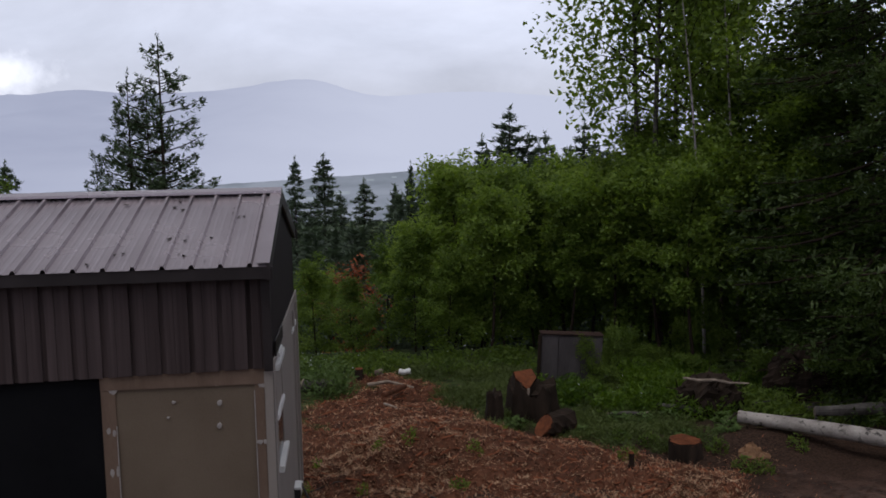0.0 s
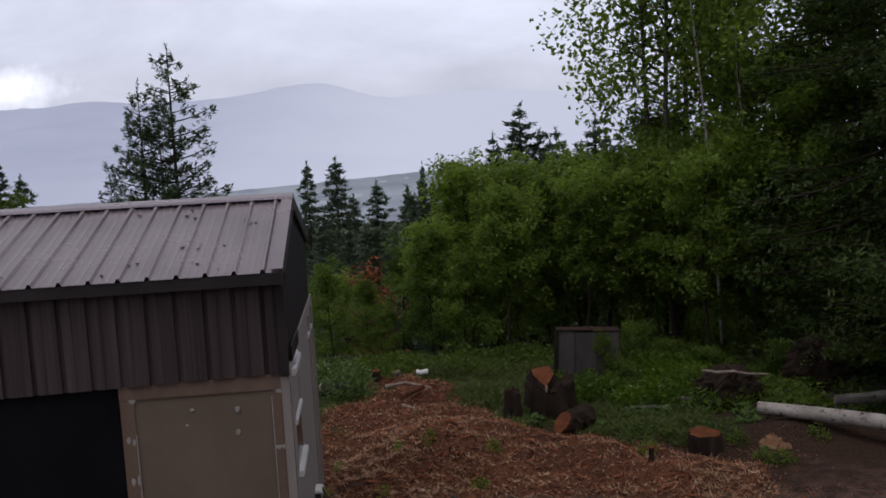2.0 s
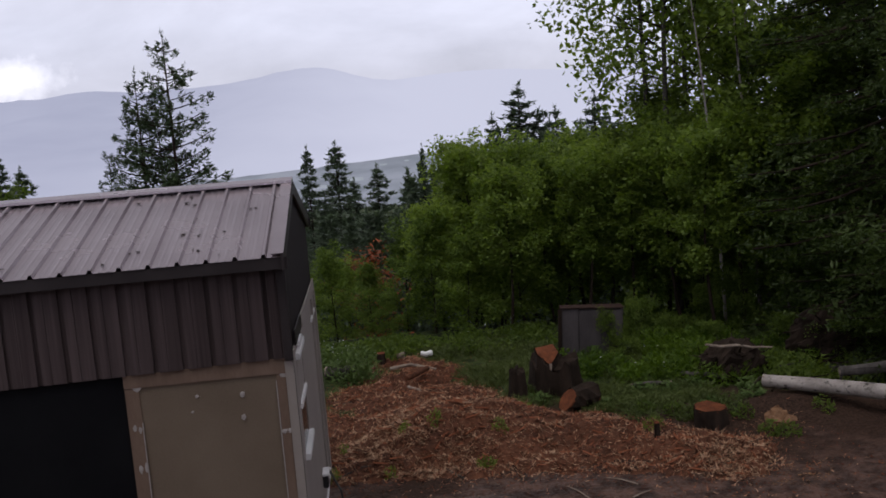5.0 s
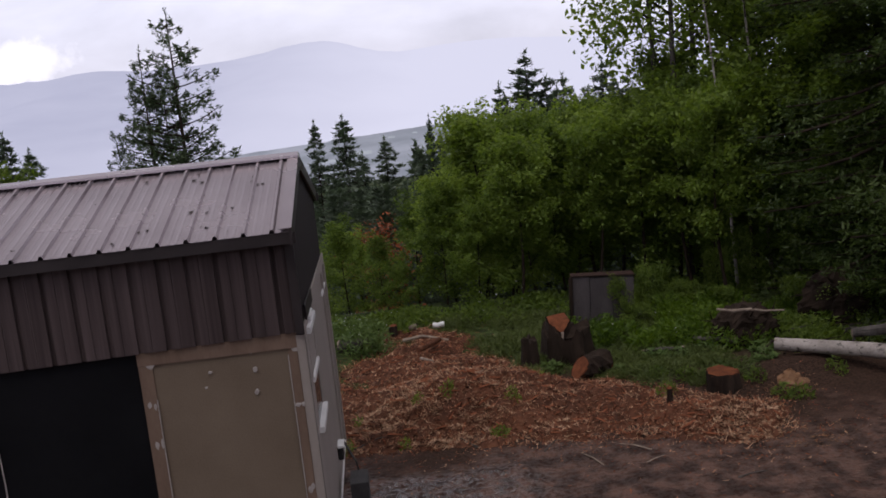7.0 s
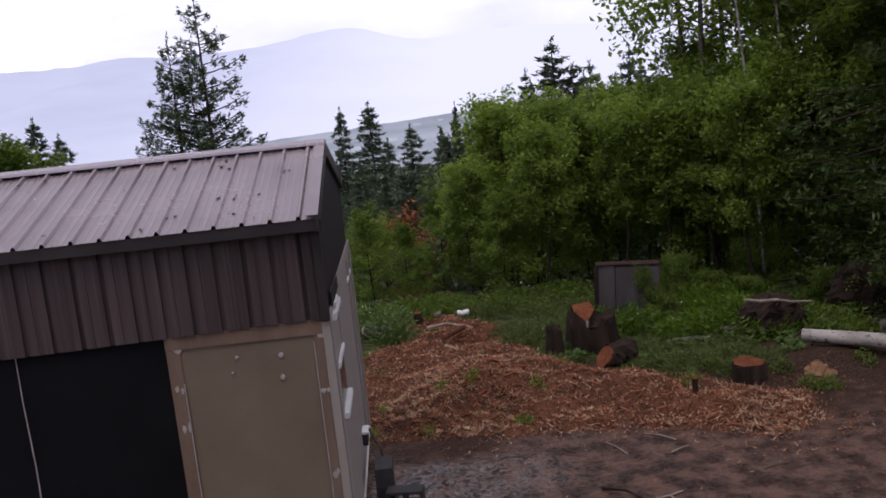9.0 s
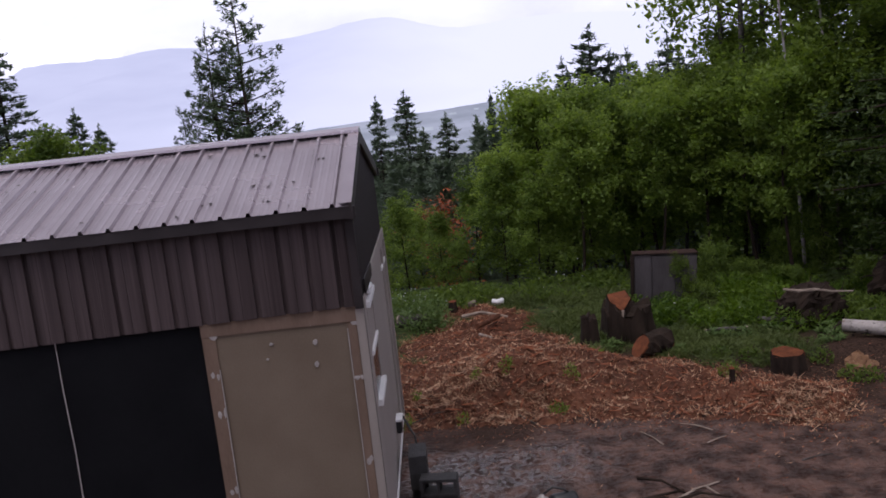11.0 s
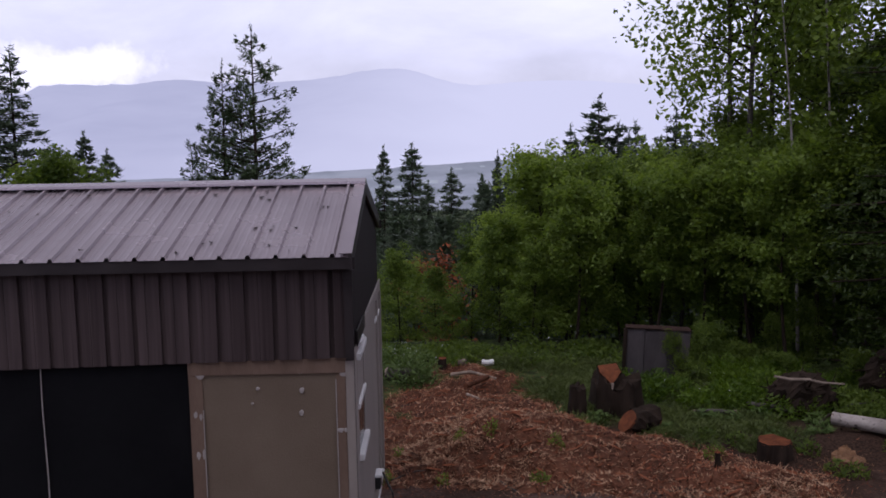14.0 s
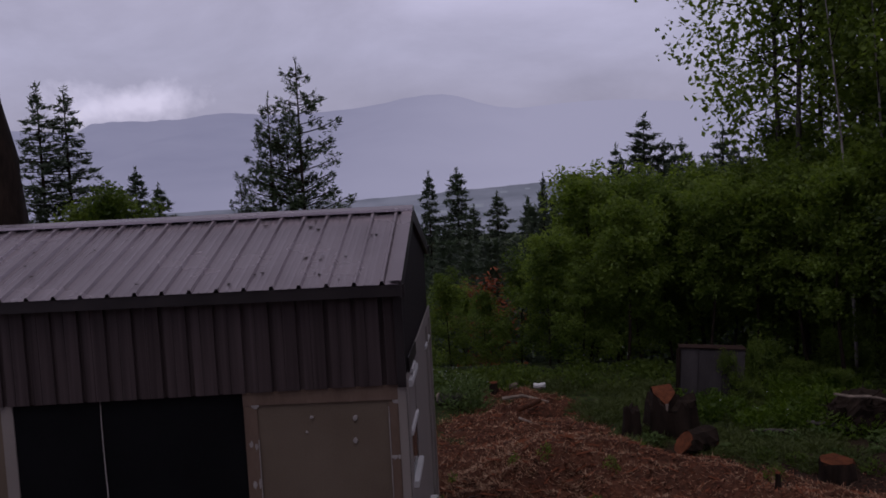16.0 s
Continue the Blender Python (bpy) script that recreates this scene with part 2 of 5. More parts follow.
M = dict(
    roof=material("brown_roof_metal", (0.30, 0.252, 0.28), (0.40, 0.342, 0.375), 0.25, 1.5, (1, 1, 1), 0.03, 60, 0.25, metal=0.5),
    roof_trim=material("dark_trim_metal", (0.020, 0.016, 0.017), (0.040, 0.032, 0.034), 0.5, 3.0, bump=0.05, spec=0.3),
    siding=material("woodgrain_siding_metal", (0.012, 0.008, 0.008), (0.100, 0.074, 0.076), 0.5, 2.6, (5, 5, 0.10), 0.05, 9, 0.6, obrand=0.3, spec=0.2),
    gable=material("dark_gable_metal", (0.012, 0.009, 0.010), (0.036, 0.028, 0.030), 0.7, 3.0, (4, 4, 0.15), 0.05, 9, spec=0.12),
    black=material("black_building_paper", (0.0045, 0.0045, 0.006), (0.009, 0.009, 0.011), 0.9, 2.0, bump=0.1, bump_scale=14, spec=0.12),
    panel=material("beige_sheathing", (0.145, 0.108, 0.080), (0.20, 0.155, 0.118), 0.8, 1.4, bump=0.12, bump_scale=70, spec=0.2),
    board=material("brown_framing_board", (0.13, 0.082, 0.058), (0.21, 0.14, 0.105), 0.8, 4.0, (1, 1, 0.3), 0.15, 50),
    putty=material("white_filler", (0.27, 0.24, 0.23), (0.42, 0.38, 0.37), 0.85, 12.0, bump=0.2),
    pale=material("pale_painted_siding", (0.24, 0.205, 0.19), (0.31, 0.27, 0.25), 0.7, 2.0, (1, 1, 0.4), 0.08, 50),
    white=material("white_vinyl", (0.62, 0.61, 0.62), (0.75, 0.74, 0.75), 0.4, 5.0, bump=0.03),
    skid=material("dark_skid_timber", (0.025, 0.018, 0.014), (0.06, 0.045, 0.035), 0.85, 4.0, (0.4, 1, 1)),
    block=material("grey_concrete_block", (0.025, 0.024, 0.025), (0.065, 0.062, 0.065), 0.7, 8.0, bump=0.5, bump_scale=80, spec=0.3),
    bark=material("dark_bark", (0.010, 0.0065, 0.005), (0.042, 0.028, 0.021), 0.9, 7.0, (1, 1, 0.25), 0.8, 22, spec=0.15),
    grey_bark=material("grey_bark", (0.035, 0.030, 0.028), (0.11, 0.098, 0.092), 0.9, 5.0, (1, 1, 0.3), 0.6, 20, spec=0.2),
    cut=material("fresh_cut_wood", (0.060, 0.020, 0.011), (0.20, 0.066, 0.030), 0.85, 9.0, bump=0.5, bump_scale=35, spec=0.12),
    chips=material("red_brown_wood_chips", (0.038, 0.013, 0.008), (0.50, 0.32, 0.21), 0.8, 0.75, bump=0.4, bump_scale=30, island=1.1, spec=0.2),
    chip_bed=material("wood_chip_bed", (0.018, 0.008, 0.006), (0.17, 0.070, 0.040), 0.9, 1.6, bump=1.0, bump_scale=15, fine=1.2, spec=0.15),
    sawdust=material("yellow_sawdust", (0.11, 0.055, 0.028), (0.31, 0.165, 0.085), 0.95, 5.0, bump=0.6, bump_scale=60),
    pale_wood=material("bleached_wood", (0.14, 0.105, 0.085), (0.36, 0.29, 0.24), 0.85, 6.0, (1, 1, 1), 0.3, 30, spec=0.2),
    leaf=leaf_material("deciduous_leaves", (0.066, 0.112, 0.022), (0.240, 0.325, 0.070), 0.56),
    # darker copy of the leaf colour, with woodland shade painted in
    leaf_dark=leaf_material("shade_toned_leaves", (0.050, 0.088, 0.019), (0.195, 0.265, 0.055), 0.56),
    leaf_birch=leaf_material("birch_leaves", (0.05, 0.085, 0.016), (0.21, 0.29, 0.052), 0.52),
    needle=leaf_material("conifer_needles", (0.024, 0.042, 0.018), (0.075, 0.11, 0.048), 0.15, (1, 1.1, 0.7)),
    needle_dark=leaf_material("dark_cedar_needles", (0.026, 0.046, 0.012), (0.095, 0.135, 0.034), 0.4, (1, 1.1, 0.6)),
    # paler, greyer needles: the haze of distance is mixed into the colour
    needle_hazed=leaf_material("hazed_conifer_needles", (0.048, 0.070, 0.046), (0.110, 0.142, 0.095), 0.35, (1, 1.1, 0.8)),
    fern=leaf_material("bright_undergrowth", (0.036, 0.076, 0.008), (0.165, 0.250, 0.026), 0.48),
    sage=leaf_material("grey_green_weeds", (0.06, 0.105, 0.028), (0.17, 0.24, 0.075), 0.35, (1.1, 1.1, 0.8)),
    red=leaf_material("dead_red_foliage", (0.14, 0.035, 0.014), (0.34, 0.095, 0.035), 0.25, (1.2, 1, 0.8)),
    flower=leaf_material("white_blossom", (0.40, 0.42, 0.42), (0.70, 0.72, 0.74), 0.3, (1, 1, 1)),
    grass=leaf_material("damp_olive_grass", (0.040, 0.060, 0.016), (0.130, 0.165, 0.050), 0.35, (1.1, 1.1, 0.7)),
    fibre=material("tan_shredded_wood", (0.16, 0.080, 0.046), (0.50, 0.33, 0.22), 0.85, 1.2, bump=0.3, bump_scale=30, island=1.0, spec=0.2),
    rust=material("weathered_grey_steel", (0.040, 0.034, 0.036), (0.105, 0.090, 0.094), 0.7, 2.2, (1.5, 1.5, 0.35), bump=0.2, bump_scale=25, spec=0.2),
    rust_red=material("red_rust", (0.024, 0.015, 0.013), (0.055, 0.030, 0.025), 0.9, 6.0, bump=0.4, spec=0.15),
    plastic_white=material("white_plastic", (0.50, 0.50, 0.52), (0.66, 0.66, 0.68), 0.35, 5.0, bump=0.03),
    plastic_black=material("black_plastic", (0.010, 0.010, 0.011), (0.03, 0.03, 0.032), 0.4, 9.0, bump=0.05),
    # both far backdrops glow, with haze painted into their colours
    mountain=painted_haze_material("hazy_mountain", (0.365, 0.385, 0.51), (0.33, 0.35, 0.475), 0.004, 0.8, 1.0, (-800, 330), (-40, 330)),
    valley=painted_haze_material("hazy_valley_woods", (0.26, 0.28, 0.34), (0.16, 0.18, 0.22), 0.012, 0.9, 1.0, (300, 3000)),
    house=material("house_siding", (0.20, 0.17, 0.14), (0.28, 0.24, 0.20), 0.8, 3.0),
)


def birch_bark():
    m = material("white_birch_bark", (0.15, 0.125, 0.115), (0.42, 0.375, 0.35), 0.75, 4.0, (1, 1, 1), 0.3, 30)
    n, l = m.node_tree.nodes, m.node_tree.links
    b = n["Principled BSDF"]
    tc = n.new("ShaderNodeTexCoord")
    no = n.new("ShaderNodeTexNoise")
    no.inputs["Scale"].default_value, no.inputs["Detail"].default_value = 9.0, 6.0
    l.new(tc.outputs["Object"], no.inputs["Vector"])
    cr = n.new("ShaderNodeValToRGB")
    cr.color_ramp.elements[0].position, cr.color_ramp.elements[1].position = 0.33, 0.43
    cr.color_ramp.elements[0].color, cr.color_ramp.elements[1].color = (0.08, 0.07, 0.065, 1), (1, 1, 1, 1)
    l.new(no.outputs["Fac"], cr.inputs[0])
    mx = n.new("ShaderNodeMix")
    mx.data_type, mx.blend_type = "RGBA", "MULTIPLY"
    mx.inputs[0].default_value = 1.0
    old = b.inputs["Base Color"].links[0].from_socket
    l.new(old, mx.inputs[6])
    l.new(cr.outputs[0], mx.inputs[7])
    l.new(mx.outputs[2], b.inputs["Base Color"])
    return m


M["birch"] = birch_bark()
chip_ramp = [n for n in M["chips"].node_tree.nodes if n.bl_idname == "ShaderNodeValToRGB"][0].color_ramp
for pos, c in ((0.40, (0.15, 0.043, 0.020, 1)), (0.72, (0.27, 0.098, 0.050, 1))):
    chip_ramp.elements.new(pos).color = c


def ground_material():
    """Wet mud in the yard, damp dirt, mossy forest floor; puddles are smooth."""
    m = bpy.data.materials.new("wet_ground")
    m.use_nodes = True
    n, l = m.node_tree.nodes, m.node_tree.links
    b = n["Principled BSDF"]
    tc = n.new("ShaderNodeTexCoord")

    def tex(scale, detail=6.0):
        t = n.new("ShaderNodeTexNoise")
        t.inputs["Scale"].default_value, t.inputs["Detail"].default_value = scale, detail
        l.new(tc.outputs["Object"], t.inputs["Vector"])
        return t

    def math(op, a, c, third=None):
        t = n.new("ShaderNodeMath")
        t.operation = op
        for i, v in enumerate((a, c, third)):
            if v is None:
                continue
            if isinstance(v, (int, float)):
                t.inputs[i].default_value = v
            else:
                l.new(v, t.inputs[i])
        return t.outputs[0]

    def step(v, lo, hi):
        t = n.new("ShaderNodeMapRange")
        t.interpolation_type = "SMOOTHSTEP"
        t.inputs["From Min"].default_value, t.inputs["From Max"].default_value = lo, hi
        l.new(v, t.inputs[0])
        return t.outputs[0]

    def blend(fac, a, c):
        t = n.new("ShaderNodeMix")
        t.data_type = "RGBA"
        l.new(fac, t.inputs[0])
        for i, v in ((6, a), (7, c)):
            if isinstance(v, tuple):
                t.inputs[i].default_value = (*v, 1)
            else:
                l.new(v, t.inputs[i])
        return t.outputs[2]

    sp = n.new("ShaderNodeSeparateXYZ")
    l.new(tc.outputs["Object"], sp.inputs[0])
    big, mid, fine, lump = tex(0.7), tex(3.5), tex(34.0), tex(15.0, 6.0)
    mud = blend(step(mid.outputs["Fac"], 0.35, 0.7), (0.030, 0.0145, 0.011), (0.125, 0.070, 0.055))
    dirt = blend(step(fine.outputs["Fac"], 0.35, 0.65), (0.018, 0.010, 0.0075), (0.060, 0.034, 0.024))
    moss = blend(step(mid.outputs["Fac"], 0.35, 0.65), (0.020, 0.028, 0.010), (0.060, 0.085, 0.024))
    edge = math("MULTIPLY_ADD", big.outputs["Fac"], 3.0, sp.outputs["Y"])
    soil = blend(step(edge, 12.2, 13.4), mud, dirt)
    col = blend(step(edge, 15.2, 16.6), soil, moss)
    l.new(col, b.inputs["Base Color"])
    wet = math("MULTIPLY", step(lump.outputs["Fac"], 0.66, 0.44), step(mid.outputs["Fac"], 0.76, 0.55))
    dx = math("ADD", sp.outputs["X"], -0.35)
    dy = math("ADD", sp.outputs["Y"], -10.15)
    hollow = math("ADD", math("MULTIPLY", dx, dx), math("MULTIPLY", math("MULTIPLY", dy, dy), 3.2))
    hollow = math("MULTIPLY_ADD", big.outputs["Fac"], 3.0, hollow)
    wet = math("MULTIPLY", wet, math("MULTIPLY_ADD", step(hollow, 4.2, 2.0), 0.7, 0.3))
    yard = step(edge, 13.2, 12.2)
    wet = math("MULTIPLY", wet, yard)
    rough = math("MULTIPLY_ADD", wet, -0.73, 0.84)
    l.new(rough, b.inputs["Roughness"])
    l.new(math("MULTIPLY_ADD", wet, 0.95, 0.12), b.inputs["Specular IOR Level"])
    h = math("MULTIPLY_ADD", fine.outputs["Fac"], 0.30, lump.outputs["Fac"])
    bp = n.new("ShaderNodeBump")
    bp.inputs["Strength"].default_value, bp.inputs["Distance"].default_value = 0.6, 0.08
    l.new(h, bp.inputs["Height"])
    l.new(bp.outputs[0], b.inputs["Normal"])
    return m


M["ground"] = ground_material()


# ---- building tools ----
class Build:
    """Collects vertices and faces for one mesh."""

    def __init__(self):
        self.v, self.f, self.mi = [], [], []

    def add(self, verts, faces, slot=0):
        base = len(self.v)
        self.v.extend(tuple(p) for p in verts)
        self.f.extend(tuple(base + i for i in f) for f in faces)
        self.mi.extend([slot] * len(faces))

    def box(self, x0, x1, y0, y1, z0, z1, slot=0, bevel=0.0):
        if not bevel:
            vs = [(x, y, z) for z in (z0, z1) for y in (y0, y1) for x in (x0, x1)]
            self.add(vs, [(0, 2, 3, 1), (4, 5, 7, 6), (0, 1, 5, 4), (2, 6, 7, 3), (0, 4, 6, 2), (1, 3, 7, 5)], slot)
            return self
        bm = bmesh.new()
        bmesh.ops.create_cube(bm, size=1.0)
        for v in bm.verts:
            v.co = Vector(((x0 + x1) / 2 + v.co.x * (x1 - x0), (y0 + y1) / 2 + v.co.y * (y1 - y0), (z0 + z1) / 2 + v.co.z * (z1 - z0)))
        bmesh.ops.bevel(bm, geom=bm.edges[:], offset=bevel, segments=2, affect="EDGES")
        bm.verts.ensure_lookup_table()
        self.add([v.co[:] for v in bm.verts], [[v.index for v in f.verts] for f in bm.faces], slot)
        bm.free()
        return self

    def tube(self, points, radii, sides=7, slot=0, caps=True, wobble=0.0, rng=None):
        pts = [Vector(p) for p in points]
        rings = []
        for i, p in enumerate(pts):
            d = (pts[min(i + 1, len(pts) - 1)] - pts[max(i - 1, 0)]).normalized()
            a = d.cross(Vector((0, 0, 1)) if abs(d.z) < 0.9 else Vector((1, 0, 0))).normalized()
            c = d.cross(a)
            ring = []
            for k in range(sides):
                t = 2 * math.pi * k / sides
                r = radii[i] * (1 + (wobble * (rng.random() - 0.5) * 2 if rng else 0))
                ring.append(p + (a * math.cos(t) + c * math.sin(t)) * r)
            rings.append(ring)
        faces = [(i * sides + k, i * sides + (k + 1) % sides, (i + 1) * sides + (k + 1) % sides, (i + 1) * sides + k)
                 for i in range(len(pts) - 1) for k in range(sides)]
        if caps:
            faces += [tuple(range(sides))[::-1], tuple((len(pts) - 1) * sides + k for k in range(sides))]
        self.add([p for r in rings for p in r], faces, slot)
        return self

    def mesh(self, name, mats, smooth=False):
        me = bpy.data.meshes.new(name)
        me.from_pydata(self.v, [], self.f)
        for m in mats:
            me.materials.append(m)
        if len(mats) > 1:
            me.polygons.foreach_set("material_index", self.mi)
        if smooth:
            me.polygons.foreach_set("use_smooth", [True] * len(me.polygons))
        me.update()
        return me


def part(name, build, mat, parent, label="", smooth=False, local=False):
    """One mesh object under a thing or a part; built in world places unless local."""
    data = build if isinstance(build, bpy.types.Mesh) else build.mesh(name, mat if isinstance(mat, list) else [mat], smooth)
    ob = new(name, data)
    ob.parent = parent
    if not local and parent.type == "EMPTY":
        ob.location = -parent.location
    return tagged(ob, label)


def thing(name, label, category, at=(0, 0, 0), group="", kind=""):
    ob = new(name)
    ob.location = at
    return tagged(ob, label, category, group, kind)


def solid(name, build, mat, label, category, group="", kind="", smooth=False):
    ob = new(name, build.mesh(name, mat if isinstance(mat, list) else [mat], smooth))
    return tagged(ob, label, category, group, kind)


def quads_mesh(name, verts, mats, slots=None):
    """A mesh of loose quads from an (n, 4, 3) array."""
    n = len(verts)
    me = bpy.data.meshes.new(name)
    me.vertices.add(4 * n)
    me.vertices.foreach_set("co", np.asarray(verts, dtype=np.float32).ravel())
    me.loops.add(4 * n)
    me.loops.foreach_set("vertex_index", np.arange(4 * n, dtype=np.int32))
    me.polygons.add(n)
    me.polygons.foreach_set("loop_start", np.arange(0, 4 * n, 4, dtype=np.int32))
    for m in mats:
        me.materials.append(m)
    if slots is not None:
        me.polygons.foreach_set("material_index", np.asarray(slots, dtype=np.int32))
    me.update(calc_edges=True)
    return me


def leaf_quads(centres, size, rng, flat=0.5, narrow=0.55, along=None):
    """Diamond-shaped leaves, each turned its own way, folded a little."""
    n = len(centres)
    nor = rng.normal(size=(n, 3))
    nor[:, 2] = np.abs(nor[:, 2]) + flat * 2
    nor /= np.linalg.norm(nor, axis=1)[:, None]
    d = rng.normal(size=(n, 3)) if along is None else along + 0.25 * rng.normal(size=(n, 3))
    d -= nor * (d * nor).sum(1)[:, None]
    d /= np.linalg.norm(d, axis=1)[:, None] + 1e-9
    s = np.cross(nor, d)
    L = (size * rng.uniform(0.6, 1.35, n))[:, None]
    w = L * narrow
    droop = nor * L * 0.18
    c = np.asarray(centres)
    return np.stack([c - d * L * 0.5, c + s * w * 0.5 - d * L * 0.05 - droop, c + d * L * 0.55, c - s * w * 0.5 - d * L * 0.05 - droop], axis=1)


# ---- ground and distance ----
def smooth(a, b, v):
    t = np.clip((v - a) / (b - a), 0, 1)
    return t * t * (3 - 2 * t)


def fbm(x, y, scale, seed=0.0):
    return noise.fractal(Vector((x * scale + seed, y * scale - seed, seed)), 1.0, 2.0, 4)


def ground_z(x, y):
    """Level yard; beyond its edge the hillside drops to the valley."""
    s = max(0.0, y - 19.0 + 0.12 * max(0.0, -x - 3.0))
    z = -95.0 * (1 - math.exp(-0.30 * s * min(1.0, s / 10.0) / 95.0))
    near = 1.0 if y < 30 else 0.0
    z += 0.035 * fbm(x, y, 0.9) * near + 0.02 * fbm(x, y, 3.1, 7) * near
    if 7.5 < y < 11.5:
        z += 0.026 * fbm(x, y * 1.6, 4.2, 3) * min(1.0, max(0.0, 11.5 - y))
    z += 0.20 * math.exp(-((x - 6.5) ** 2 / 1.1 + (y - 13.0) ** 2 / 0.22)) + 0.08 * math.exp(-((x - 5.5) ** 2 / 0.5 + (y - 13.0) ** 2 / 0.3))
    return z


def axis(breaks):
    out = []
    for a, b, step in breaks:
        out += list(np.arange(a, b - 1e-6, step))
    return out + [breaks[-1][1]]


gx = axis([(-4600, -600, 800), (-600, -100, 100), (-100, -20, 10), (-20, -3, 1.0), (-3, -1, 0.13), (-1, 4.5, 0.065), (4.5, 9, 0.13), (9, 20, 1.0), (20, 100, 10), (100, 600, 100), (600, 4600, 800)])
gy = axis([(-600, -40, 140), (-40, 6, 2.3), (6, 8.2, 0.13), (8.2, 11.6, 0.055), (11.6, 19, 0.13), (19, 40, 0.7), (40, 120, 4), (120, 600, 40), (600, 4400, 380)])
b = Build()
b.add([(x, y, ground_z(x, y)) for y in gy for x in gx],
      [(j * len(gx) + i, j * len(gx) + i + 1, (j + 1) * len(gx) + i + 1, (j + 1) * len(gx) + i) for j in range(len(gy) - 1) for i in range(len(gx) - 1)])
solid("ground", b, M["ground"], "wet muddy yard running into mossy forest floor", "ground", kind="structure", smooth=True)


def ridge_line(name, y, profile, low, mat, label, seed, rough, depth):
    """A long far slope with a crest that follows (x, z) pairs."""
    xs = np.linspace(profile[0][0], profile[-1][0], 320)
    zs = np.interp(xs, [p[0] for p in profile], [p[1] for p in profile])
    k = np.ones(5) / 5
    zs = np.convolve(np.pad(zs, 2, mode="edge"), k, mode="valid")
    b = Build()
    vs = []
    for x, z in zip(xs, zs):
        top = z + rough * fbm(x, 0, 0.012 / (rough / 6 + 0.3), seed)
        for j in range(7):
            t = j / 6
            vs.append((x, y - depth * (1 - t) + 0.1 * depth * fbm(x, j * 90, 0.003, seed + 3), low + (top - low) * t ** 1.25))
    b.add(vs, [(i * 7 + j, (i + 1) * 7 + j, (i + 1) * 7 + j + 1, i * 7 + j + 1) for i in range(len(xs) - 1) for j in range(6)])
    return solid(name, b, mat, label, "mountain" if "mountain" in name else "hill", kind="structure", smooth=True)


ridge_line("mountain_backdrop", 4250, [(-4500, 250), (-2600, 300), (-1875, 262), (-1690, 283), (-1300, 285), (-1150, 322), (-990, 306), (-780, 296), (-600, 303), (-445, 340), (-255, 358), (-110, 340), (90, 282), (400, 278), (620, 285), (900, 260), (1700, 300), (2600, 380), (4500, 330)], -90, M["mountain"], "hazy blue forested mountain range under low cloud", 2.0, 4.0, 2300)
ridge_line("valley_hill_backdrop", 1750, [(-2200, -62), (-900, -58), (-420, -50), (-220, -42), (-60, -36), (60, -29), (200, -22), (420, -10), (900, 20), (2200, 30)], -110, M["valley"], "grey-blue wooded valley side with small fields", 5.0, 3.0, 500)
b = Build()
for x, z, w in ((-190, -58, 34), (-150, -60, 50), (-60, -50, 20), (28, -27, 9), (60, -24, 6), (-20, -44, 26), (90, -22, 8)):
    b.box(x, x + w, 1190, 1196, z, z + w * 0.12 + 1.0)
# the fields glow too, their haze mixed into the colour
solid("distant_field", b, painted_haze_material("hazy_glow_field", (0.30, 0.33, 0.38), (0.24, 0.27, 0.30), 0.05, 0.6, 1.0, (300, 3000)), "pale clearings and roofs far down the valley", "field", kind="structure")

# unseen house wall closes the place behind the viewpoint, added to block light
b = Build()
b.box(-7.5, 7.5, -1.75, -1.55, 0.0, 6.6)
solid("house_wall", b, M["house"], "unseen plain siding wall behind the viewpoint that blocks light from behind", "wall", kind="structure")


# ---- trees ----
def tree_root(name, label, category="tree", group="trees"):
    return thing(name, label, category, group=group)


